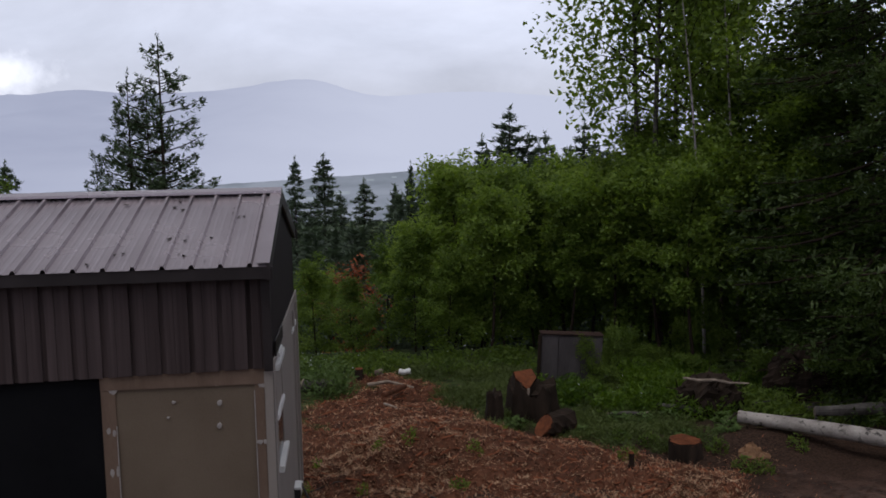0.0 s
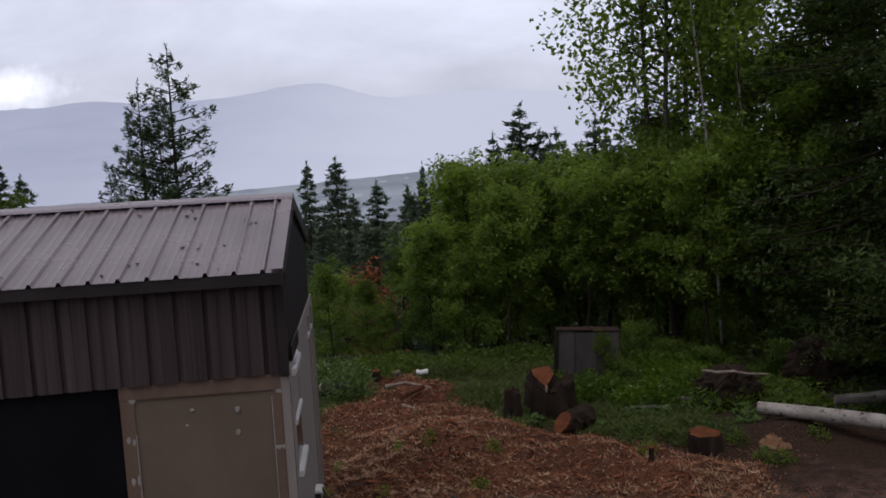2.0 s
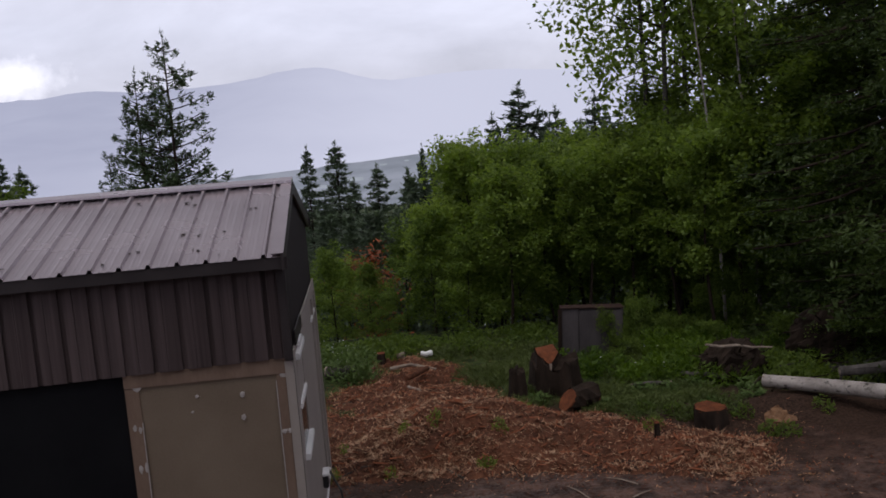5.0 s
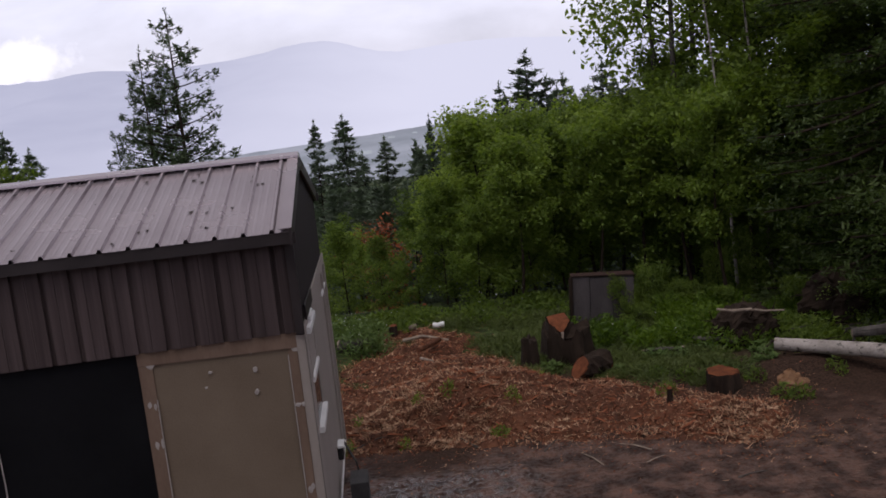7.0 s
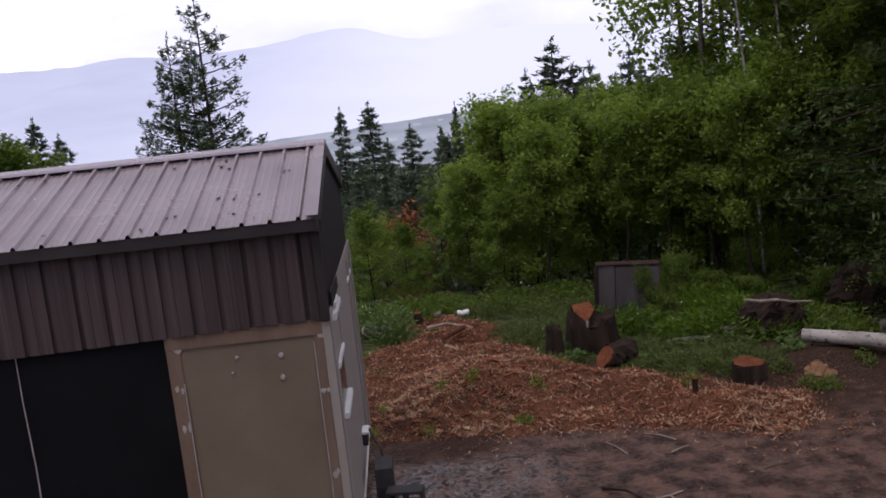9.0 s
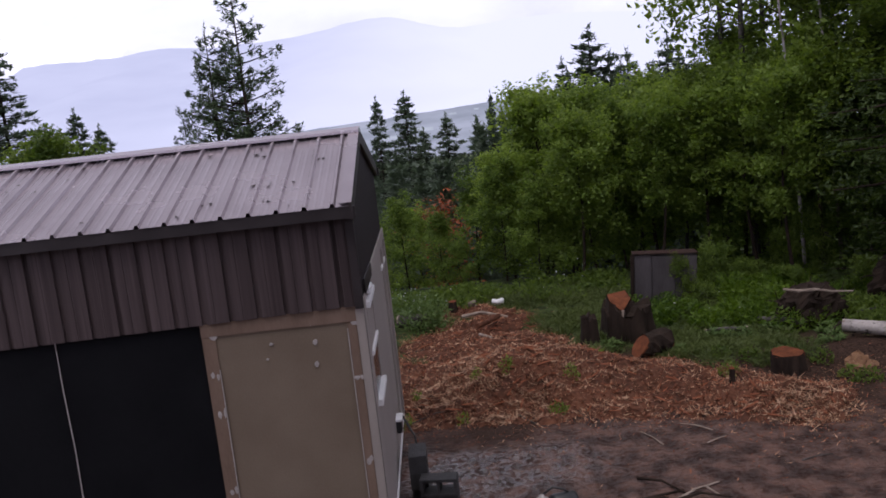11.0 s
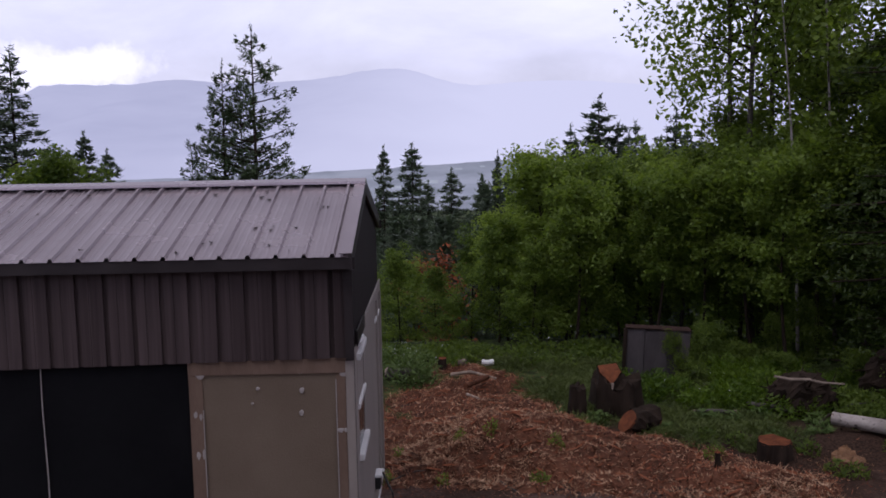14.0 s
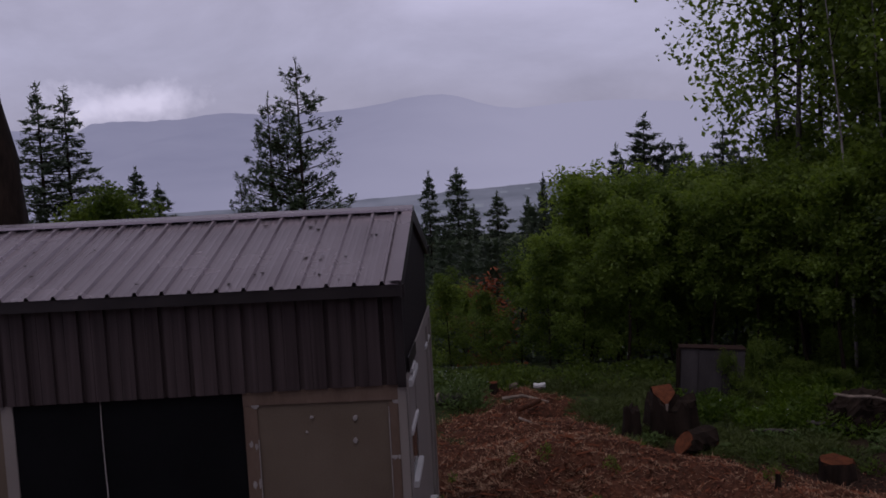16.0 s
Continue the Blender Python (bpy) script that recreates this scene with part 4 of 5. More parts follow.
roof = Build().box(X0 - 0.02, X1 + 0.02, RIDGE_Y - 0.03, RIDGE_Y + 0.03, RIDGE_Z - 0.12, RIDGE_Z - 0.03)
roof_ob = part("roof", roof, M["roof_trim"], shed, "brown ribbed metal roof")
xs = [X1 - 0.107 - 0.934 * i for i in range(9)]
xs[0] = X1 + 0.003
for i in range(8):
    for front in (True, False):
        part("roof_panel", roof_panel(max(X0 - 0.02, xs[i + 1]), xs[i], front), M["roof"], roof_ob)
b = Build()
b.add([(x, y, z) for x in (X0 - 0.05, X1 + 0.032) for y, z in ((RIDGE_Y - 0.13, RIDGE_Z - 0.003), (RIDGE_Y - 0.125, RIDGE_Z + 0.022), (RIDGE_Y, RIDGE_Z + 0.052), (RIDGE_Y + 0.125, RIDGE_Z + 0.018), (RIDGE_Y + 0.13, RIDGE_Z - 0.010))],
      [(i, i + 1, i + 6, i + 5) for i in range(4)] + [(0, 4, 9, 5), (4, 3, 2, 1, 0), (5, 6, 7, 8, 9)])
part("ridge_cap", b, M["roof"], roof_ob)


def sloped_bar(xa, xb, drop_top, drop_low, front):
    yE = EAVE_Y - 0.015 if front else BACK_Y + 0.015
    b = Build()
    vs = [(x, y, z - d) for x in (xa, xb) for (y, z) in ((yE, EAVE_Z), (RIDGE_Y, RIDGE_Z)) for d in (drop_top, drop_low)]
    b.add(vs, [(0, 2, 3, 1), (4, 5, 7, 6), (0, 1, 5, 4), (2, 6, 7, 3), (0, 4, 6, 2), (1, 3, 7, 5)])
    return b


for front in (True, False):
    part("rake_trim", sloped_bar(X1 + 0.004, X1 + 0.028, -0.027, 0.115, front), M["roof_trim"], roof_ob, "dark metal rake trim")
    part("rake_flange", sloped_bar(X1 - 0.075, X1 + 0.030, -0.033, -0.0275, front), M["roof"], roof_ob)
b = Build().box(X0, X1 + 0.05, EAVE_Y + 0.012, EAVE_Y + 0.04, EAVE_Z - 0.105, EAVE_Z - 0.006)
part("fascia", b, M["roof_trim"], shed, "dark metal eave trim")
b = Build().box(X0, X1 + 0.05, BACK_Y - 0.04, BACK_Y - 0.012, EAVE_Z - 0.105, EAVE_Z - 0.006)
part("fascia", b, M["roof_trim"], shed)
part("soffit", Build().box(X0, X1 + 0.01, EAVE_Y + 0.04, Y0 - 0.03, EAVE_Z - 0.1, EAVE_Z - 0.09), M["roof_trim"], shed)


def siding_panel(xa, xb, y, z0, z1):
    """Vertical ribbed sheet, each rib a real fold."""
    prof = []
    x = xa
    while x < xb - 0.005:
        for dx, h in ((0.0, 0.0), (0.004, -0.027), (0.041, -0.027), (0.045, 0.0), (0.118, 0.0), (0.121, -0.004), (0.127, -0.004), (0.130, 0.0)):
            if x + dx < xb:
                prof.append((x + dx, h))
        x += 0.238
    prof.append((xb, 0.0))
    b = Build()
    vs = []
    for px, h in prof:
        vs += [(px, y - h, z0 + SAG * (px + 2.14)), (px, y - h, z1)]
    b.add(vs, [(2 * i, 2 * i + 2, 2 * i + 3, 2 * i + 1) for i in range(len(prof) - 1)])
    return b


wall_front = part("upper_wall", Build().box(X0, X1, Y0, Y0 + 0.1, SILL + 0.002, EAVE), M["skid"], shed)
edges = [X1 - 0.002] + [-0.9155 - 0.952 * i for i in range(9)]
for i in range(8):
    a = max(X0, edges[i + 1])
    part("siding_panel", siding_panel(a, edges[i], Y0 - 0.032, SILL, EAVE), M["siding"], wall_front, "dark wood-grain ribbed metal siding")
part("corner_trim", Build().box(X1 - 0.06, X1 + 0.012, Y0 - 0.045, Y0 - 0.004, SILL, EAVE, bevel=0.004), M["roof_trim"], shed)

# lower front wall: framing boards, beige sheathing, black paper over the big opening
lower = part("lower_wall", Build().box(X0, X1, Y0 + 0.03, Y0 + 0.12, FLOOR, SILL - 0.002), M["skid"], shed)
part("sheathing_panel", Build().box(-2.02, -0.872, Y0 + 0.012, Y0 + 0.03, FLOOR, 2.505), M["panel"], shed, "beige sheathing panel with filled screw heads")
part("framing_board", Build().box(-2.14, -2.02, Y0 + 0.0, Y0 + 0.03, FLOOR, 2.505, bevel=0.004), M["board"], shed)
b = Build()
b.add([(x, y, z) for x, zt in ((-2.14, SILL - 0.002), (-0.76, SILL + SAG * 1.38)) for y in (Y0 - 0.006, Y0 + 0.03) for z in (2.507, zt)],
      [(0, 2, 3, 1), (4, 5, 7, 6), (0, 1, 5, 4), (2, 6, 7, 3), (0, 4, 6, 2), (1, 3, 7, 5)])
part("framing_board", b, M["board"], shed)
part("framing_board", Build().box(-0.872, -0.79, Y0 + 0.0, Y0 + 0.03, FLOOR, 2.505, bevel=0.004), M["board"], shed)
part("corner_board", Build().box(-0.79, X1 + 0.004, Y0 - 0.012, Y0 + 0.03, FLOOR - 0.03, SILL - 0.004, bevel=0.005), M["pale"], shed, "pale corner board")
rp = np.random.default_rng(3)


def putty(xc, zc, w, h):
    b = Build()
    n = 9
    vs = [(xc, Y0 - 0.006, zc)] + [(xc + w * math.cos(2 * math.pi * k / n) * rp.uniform(0.7, 1.15), Y0 - 0.003, zc + h * math.sin(2 * math.pi * k / n) * rp.uniform(0.7, 1.15)) for k in range(n)]
    vs += [(v[0], Y0 + 0.014, v[2]) for v in vs[1:]]
    b.add(vs, [(0, 1 + (k + 1) % n, 1 + k) for k in range(n)] + [(1 + k, 1 + (k + 1) % n, 1 + n + (k + 1) % n, 1 + n + k) for k in range(n)])
    part("filler_spot", b, M["putty"], shed)


for xc, zc, w, h in ((-2.075, 2.535, 0.055, 0.03), (-2.04, 2.50, 0.04, 0.03), (-1.18, 2.52, 0.035, 0.02), (-1.56, 2.545, 0.03, 0.018), (-0.80, 2.51, 0.05, 0.04), (-0.83, 2.53, 0.035, 0.03),
                     (-1.17, 2.36, 0.022, 0.026), (-1.18, 2.16, 0.022, 0.028), (-1.55, 2.38, 0.018, 0.014), (-1.60, 2.25, 0.014, 0.010),
                     (-2.09, 2.16, 0.018, 0.03), (-2.045, 2.14, 0.016, 0.03), (-2.08, 1.80, 0.018, 0.04), (-2.035, 1.81, 0.012, 0.05), (-2.08, 1.07, 0.02, 0.03), (-2.04, 1.09, 0.014, 0.04),
                     (-0.845, 2.0, 0.03, 0.022), (-0.80, 2.0, 0.022, 0.022), (-0.84, 1.22, 0.025, 0.035), (-0.81, 1.25, 0.02, 0.03)):
    putty(xc, zc, w, h)
part("seam_line", Build().box(-2.026, -2.018, Y0 - 0.004, Y0 + 0.002, FLOOR, 2.2), M["putty"], shed)
part("seam_line", Build().box(-0.879, -0.871, Y0 - 0.004, Y0 + 0.002, FLOOR, 2.45), M["putty"], shed)
part("building_paper", Build().box(-3.395, -2.142, Y0 + 0.018, Y0 + 0.03, FLOOR - 0.06, SILL - 0.006), M["black"], shed, "black building paper over the wide opening")
part("building_paper", Build().box(-4.18, -3.405, Y0 + 0.012, Y0 + 0.03, FLOOR - 0.06, SILL - 0.006), M["black"], shed)
b = Build()
b.tube([(-3.40, Y0 + 0.008, 2.60), (-3.403, Y0 + 0.008, 2.2), (-3.392, Y0 + 0.008, 1.6), (-3.405, Y0 + 0.008, 1.0), (-3.39, Y0 + 0.008, 0.36)], [0.004, 0.006, 0.006, 0.007, 0.007], 6)
part("edge_strip", b, M["putty"], shed, "thin pale strip between the black sheets")
part("framing_board", Build().box(-4.29, -4.18, Y0 + 0.0, Y0 + 0.03, FLOOR, SILL - 0.004, bevel=0.004), M["pale"], shed)
part("sheathing_panel", Build().box(X0, -4.29, Y0 + 0.010, Y0 + 0.03, FLOOR, SILL - 0.004), M["panel"], shed)

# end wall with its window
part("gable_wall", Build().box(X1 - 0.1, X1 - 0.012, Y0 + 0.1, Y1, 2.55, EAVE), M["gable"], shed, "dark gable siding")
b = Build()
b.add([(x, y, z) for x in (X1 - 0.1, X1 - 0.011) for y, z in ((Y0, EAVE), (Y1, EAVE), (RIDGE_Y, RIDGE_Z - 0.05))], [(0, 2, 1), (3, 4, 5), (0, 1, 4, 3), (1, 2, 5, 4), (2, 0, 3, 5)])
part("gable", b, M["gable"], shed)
WY0, WY1, WZ0, WZ1 = 8.16, 8.89, 1.63, 2.56
end_wall = Build()
for ya, yb, za, zb in ((Y0 + 0.03, WY0, FLOOR, 2.66), (WY1, Y1, FLOOR, 2.66), (WY0, WY1, FLOOR, WZ0), (WY0, WY1, WZ1, 2.66)):
    end_wall.box(X1 - 0.11, X1 - 0.001, ya, yb, za, zb)
end_ob = part("end_wall", end_wall, M["pale"], shed, "pale grey-beige end wall")
part("batten", Build().box(X1, X1 + 0.02, 9.0, Y1, 2.66, 2.78, bevel=0.004), M["pale"], shed, "pale horizontal trim board")
part("batten", Build().box(X1, X1 + 0.014, 8.15, 9.0, 2.66, 2.80, bevel=0.003), M["roof_trim"], shed)
part("vertical_trim", Build().box(X1 + 0.001, X1 + 0.022, 10.82, 10.90, FLOOR, 2.62, bevel=0.004), M["pale"], shed)
part("corner_board", Build().box(X1 + 0.001, X1 + 0.024, Y1 - 0.1, Y1 + 0.01, FLOOR, 2.65, bevel=0.004), M["pale"], shed)
part("short_trim", Build().box(X1 + 0.001, X1 + 0.018, 10.55, 11.3, 2.40, 2.44), M["white"], shed)
part("drip_edge", Build().box(X1 + 0.001, X1 + 0.016, Y0, Y1, FLOOR - 0.045, FLOOR - 0.003), M["white"], shed, "white drip edge along the floor")
window = part("window", Build().box(X1 - 0.09, X1 - 0.075, WY0, WY1, WZ0, WZ1), M["plastic_black"], shed, "white vinyl sash window")
for z0, z1, o in ((WZ0 - 0.03, WZ0 + 0.03, 0.045), (2.08, 2.13, 0.02), (WZ1 - 0.03, WZ1 + 0.03, 0.035)):
    part("window_rail", Build().box(X1 - 0.07, X1 + o, WY0 - 0.02, WY1 + 0.02, z0, z1, bevel=0.005), M["white"], window)
for ya, yb in ((WY0 - 0.02, WY0 + 0.03), (WY1 - 0.03, WY1 + 0.02)):
    part("window_stile", Build().box(X1 - 0.07, X1 + 0.003, ya, yb, WZ0 + 0.03, WZ1 - 0.03, bevel=0.003), M["pale"], window)
glass = bpy.data.materials.new("window_glass")
glass.use_nodes = True
gb = glass.node_tree.nodes["Principled BSDF"]
gb.inputs["Base Color"].default_value = (0.02, 0.022, 0.025, 1)
gb.inputs["Roughness"].default_value = 0.2
gb.inputs["Specular IOR Level"].default_value = 0.15
for z0, z1 in ((WZ0 + 0.03, 2.08), (2.13, WZ1 - 0.03)):
    part("pane", Build().box(X1 - 0.012, X1 - 0.004, WY0 + 0.03, WY1 - 0.03, z0, z1), glass if z1 < 2.1 else M["pale"], window)
part("window_head", Build().box(X1 + 0.001, X1 + 0.03, 8.33, 8.70, 2.615, 2.655, bevel=0.004), M["white"], shed)
box = part("outlet_box", Build().box(X1, X1 + 0.06, 10.0, 10.2, 0.62, 0.76, bevel=0.008), M["plastic_black"], shed, "small outlet box with white cover")
part("cover", Build().box(X1, X1 + 0.075, 9.98, 10.22, 0.762, 0.79, bevel=0.006), M["white"], box)
part("back_wall", Build().box(X0, X1 - 0.11, Y1 - 0.1, Y1, FLOOR, EAVE), M["pale"], shed)
part("far_end_wall", Build().box(X0, X0 + 0.1, Y0 + 0.12, Y1 - 0.1, FLOOR, EAVE), M["pale"], shed)
part("floor", Build().box(X0, X1 - 0.02, Y0 + 0.02, Y1, FLOOR - 0.12, FLOOR - 0.004), M["skid"], shed)
for y in (8.0, 9.6, 11.25):
    part("skid", Build().box(X0 + 0.1, X1 - 0.12, y - 0.08, y + 0.08, -0.06, FLOOR - 0.12, bevel=0.01), M["skid"], shed, "dark timber skid")

# it has settled a little towards its far end
shed.rotation_euler = (0, radians(-0.35), 0)
shed.location += Vector((0.018, 0, -0.022))

# leaves and twigs blown on the roof
rl = np.random.default_rng(41)
pts = []
for i in range(46):
    x, t = rl.uniform(-5.6, -0.9), rl.uniform(0.02, 0.97)
    pts.append((x, EAVE_Y + (RIDGE_Y - EAVE_Y) * t, EAVE_Z + (RIDGE_Z - EAVE_Z) * t + 0.010))
tagged(new("roof_leaf_litter", quads_mesh("roof_leaf_litter", leaf_quads(np.array(pts), 0.046, rl, 3.0, 0.6), [M["bark"]])), "dead leaves scattered on the shed roof", "leaf litter", kind="stuff")


# ---- yard ----
PILE = [(-0.95, 11.75), (-1.0, 14.2), (-0.75, 16.3), (-0.05, 17.0), (0.0, 18.4), (0.85, 18.45), (1.6, 17.2), (1.85, 15.6), (2.05, 14.5), (2.6, 14.05), (3.4, 13.6), (4.0, 12.7), (5.1, 11.9), (5.0, 10.9), (4.3, 10.5), (3.2, 11.1), (2.2, 11.35), (1.1, 11.5), (0.1, 11.7)]


def pile_inside(x, y):
    """Distance inside the chip pile's outline; below zero outside."""
    best, inside = 1e9, False
    for (ax, ay), (bx, by) in zip(PILE, PILE[1:] + PILE[:1]):
        dx, dy = bx - ax, by - ay
        t = min(1, max(0, ((x - ax) * dx + (y - ay) * dy) / (dx * dx + dy * dy)))
        best = min(best, math.hypot(x - ax - t * dx, y - ay - t * dy))
        if (ay > y) != (by > y) and x < ax + (y - ay) / (by - ay) * dx:
            inside = not inside
    return best if inside else -best


def pile_z(x, y):
    d = pile_inside(x, y) + 0.22 * fbm(x, y, 1.6, 4)
    rise = 0.17 * float(smooth(0, 1.6, d)) if d > 0 else 0.12 * d
    lump = 0.30 * math.exp(-((x - 1.45) ** 2 / 0.7 + (y - 13.5) ** 2 / 0.55)) + 0.20 * math.exp(-((x - 0.5) ** 2 / 0.9 + (y - 12.9) ** 2 / 0.5)) + 0.08 * math.exp(-((x - 2.5) ** 2 / 0.8 + (y - 12.6) ** 2 / 0.3))
    return ground_z(x, y) + rise + (lump if d > 0 else 0) + (0.10 * fbm(x, y, 1.7, 6) + 0.085 * fbm(x, y, 4.5, 1) if d > 0 else 0)


def surface_z(x, y):
    return max(ground_z(x, y), pile_z(x, y))


px, py = np.arange(-1.2, 5.4, 0.085), np.arange(10.3, 18.8, 0.085)
b = Build()
b.add([(x, y, pile_z(x, y)) for y in py for x in px],
      [(j * len(px) + i, j * len(px) + i + 1, (j + 1) * len(px) + i + 1, (j + 1) * len(px) + i) for j in range(len(py) - 1) for i in range(len(px) - 1)
       if pile_inside(px[i] + 0.04, py[j] + 0.04) > -0.35])
chip_pile = solid("mulch_mound", b, M["chip_bed"], "low spread mound of red-brown wood mulch", "mulch", smooth=True)
rc = np.random.default_rng(51)
cs = []
while len(cs) < 30000:
    x, y = rc.uniform(-1.1, 6.2), rc.uniform(9.6, 18.6)
    d = pile_inside(x, y)
    if d > -0.1 or (d > -1.3 and rc.random() < 0.30 * math.exp(d * 2.4)):
        cs.append((x, y, surface_z(x, y) + 0.012))
cs = np.array(cs)
q = np.concatenate([leaf_quads(cs[:14000], 0.05, rc, 1.6, 0.34), leaf_quads(cs[14000:25500], 0.12, rc, 1.5, 0.12), leaf_quads(cs[25500:], 0.24, rc, 1.3, 0.055)])
me = quads_mesh("loose_chip", q, [M["chips"]])
tagged(new("loose_chips", me), "shredded bark and wood chips strewn over the pile", "wood chips", kind="stuff")


rf = np.random.default_rng(52)
fs = []
while len(fs) < 7000:
    x, y = rf.uniform(-1.0, 5.3), rf.uniform(10.5, 16.5)
    if pile_inside(x, y) < -0.05:
        continue
    near = math.exp(-((x - 0.2) ** 2 / 2.2 + (y - 12.4) ** 2 / 0.9)) + 0.9 * math.exp(-((x - 4.4) ** 2 / 0.5 + (y - 11.2) ** 2 / 0.3)) + 0.10
    if rf.random() < near * (0.6 + 0.8 * fbm(x, y, 2.2, 9)):
        fs.append((x, y, surface_z(x, y) + 0.018))
fs = np.array(fs)
tagged(new("loose_fibres", quads_mesh("loose_fibres", np.concatenate([leaf_quads(fs[:4500], 0.10, rf, 1.4, 0.16), leaf_quads(fs[4500:], 0.20, rf, 1.3, 0.07)]), [M["fibre"]])), "tan shredded wood fibre strewn over the mulch", "wood chips", kind="stuff")


# long splinters lying loose on the mound, one by one
splinter = Build()
splinter.add([(-0.5, -0.05, 0.0), (-0.5, 0.04, 0.0), (-0.46, 0.0, 0.05), (0.5, -0.02, 0.0), (0.48, 0.03, 0.0), (0.5, 0.0, 0.03), (0.0, -0.06, 0.0), (0.0, 0.05, 0.0), (0.0, 0.0, 0.06)],
             [(0, 2, 1), (0, 6, 8, 2), (6, 3, 5, 8), (2, 8, 7, 1), (8, 5, 4, 7), (0, 1, 7, 6), (6, 7, 4, 3), (3, 4, 5)])
splinter_mesh = splinter.mesh("splinter", [M["chips"]])
count = 0
while count < 280:
    x, y = rc.uniform(-0.9, 5.2), rc.uniform(10.3, 16.5)
    if pile_inside(x, y) < 0.05:
        continue
    L = rc.uniform(0.10, 0.30)
    ob = new("splinter", splinter_mesh)
    ob.parent = chip_pile
    ob.matrix_basis = Matrix.Translation((x, y, surface_z(x, y) + 0.008)) @ pose(0, 0, 0, rc.normal() * 8, rc.normal() * 12, rc.uniform(0, 360)) @ Matrix.Diagonal((L, 0.18 + 0.4 * L, 0.3, 1))
    count += 1


def sticks(name, label, points, r0, r1, mat, category="stick", sides=8, seed=0):
    rng = np.random.default_rng(seed)
    b = Build()
    b.tube(points, list(np.linspace(r0, r1, len(points))), sides, wobble=0.12, rng=rng)
    return solid(name, b, mat, label, category, smooth=False)


def on(x, y, h=0.0):
    return (x, y, surface_z(x, y) + h)


sticks("branch", "pale bare branch lying on the chips", [on(0.28, 17.35, 0.06), on(0.65, 17.15, 0.09), on(1.12, 17.0, 0.05)], 0.036, 0.026, M["pale_wood"], seed=1)
sticks("branch", "short reddish branch lying on the chips", [on(0.5, 15.75, 0.08), on(0.7, 16.05, 0.14), on(0.92, 16.4, 0.12)], 0.05, 0.04, M["chip_bed"], seed=2)
sticks("branch", "split pale branch piece on the chips", [on(0.52, 15.6, 0.03), on(0.7, 15.1, 0.03)], 0.03, 0.02, M["pale_wood"], seed=3)
for i, (x, y, a, L) in enumerate(((-0.55, 15.4, 0.1, 0.5), (2.3, 10.6, 2.0, 0.45), (3.9, 9.6, 0.25, 0.4), (1.3, 13.4, 0.9, 0.3), (0.9, 11.6, 2.2, 0.35), (3.0, 10.3, 0.5, 0.3), (1.9, 11.2, 1.0, 0.4), (2.9, 10.8, 2.3, 0.45), (-0.3, 12.0, 0.2, 0.7))):
    c, s = math.cos(a) * L / 2, math.sin(a) * L / 2
    sticks("stick", "thin broken stick on the ground", [on(x - c, y - s, 0.008), on(x, y, 0.02), on(x + c, y + s, 0.008)], 0.010, 0.005, M["pale_wood"] if i % 2 else M["grey_bark"], sides=5, seed=20 + i)


def stump(name, label, x, y, r_low, r_top, h, tilt, seed, parts_label="fresh orange cut face", face=None, rag=0.0):
    rng = np.random.default_rng(seed)
    root = thing(name, label, "stump", (x, y, surface_z(x, y)), "stumps")
    n, m = 40, 12
    b = Build()
    vs = []
    flare = [1 + 0.30 * math.sin(5 * 2 * math.pi * k / n + seed) + 0.10 * fbm(math.cos(2 * math.pi * k / n), math.sin(2 * math.pi * k / n), 3.0, seed) for k in range(n)]
    groove = [0.035 * rng.normal() for k in range(n)]
    for j in range(m):
        t = j / (m - 1)
        r = r_low + (r_top - r_low) * t ** 0.6
        for k in range(n):
            a = 2 * math.pi * k / n
            rr2 = r * (1 + (flare[k] - 1) * (1 - t) ** 2 * 0.8 + groove[k] + 0.015 * rng.normal() + 0.06 * math.sin(3 * a + seed) + 0.12 * fbm(math.cos(a), math.sin(a), 2.5, seed + 2))
            z = -0.12 + (h + 0.12) * t
            if j == m - 1:
                z += tilt * math.sin(a) * r_top + rag * fbm(math.cos(a), math.sin(a), 3.5, seed + 5) + 0.3 * rag * (rng.random() - 0.6)
            vs.append((rr2 * math.cos(a), rr2 * math.sin(a), z))
    b.add(vs, [(j * n + k, j * n + (k + 1) % n, (j + 1) * n + (k + 1) % n, (j + 1) * n + k) for j in range(m - 1) for k in range(n)])
    part("bark", b, M["bark"], root, smooth=True, local=True)
    b = Build()
    top = [Vector(v) for v in vs[-n:]]
    mid = sum(top, Vector()) / n
    b.add([mid + Vector((0, 0, 0.012))] + [p * 0.985 + Vector((0, 0, 0.006)) for p in top] + [p + Vector((0, 0, -0.03)) for p in top],
          [(0, 1 + k, 1 + (k + 1) % n) for k in range(n)] + [(1 + (k + 1) % n, 1 + k, 1 + n + k, 1 + n + (k + 1) % n) for k in range(n)])
    part("cut_face" if face is None else "top", b, face or M["cut"], root, parts_label, local=True)
    return root


big = stump("stump", "large dark ragged stump with a slanted orange cut", 2.96, 14.98, 0.44, 0.39, 0.55, 0.06, 1, "dark rotten top", face=M["bark"], rag=0.20)
b = Build()
b.add([(-0.32, 0.16, 0.30), (0.08, 0.20, 0.30), (0.10, -0.14, 0.30), (-0.12, -0.36, 0.28), (-0.34, -0.16, 0.30),
       (-0.29, 0.14, 0.76), (0.05, 0.18, 0.79), (0.08, -0.12, 0.70), (-0.12, -0.34, 0.54), (-0.30, -0.14, 0.70)],
      [(0, 1, 6, 5), (1, 2, 7, 6), (2, 3, 8, 7), (3, 4, 9, 8), (4, 0, 5, 9)])
part("core", b, M["bark"], big, local=True)
b = Build()
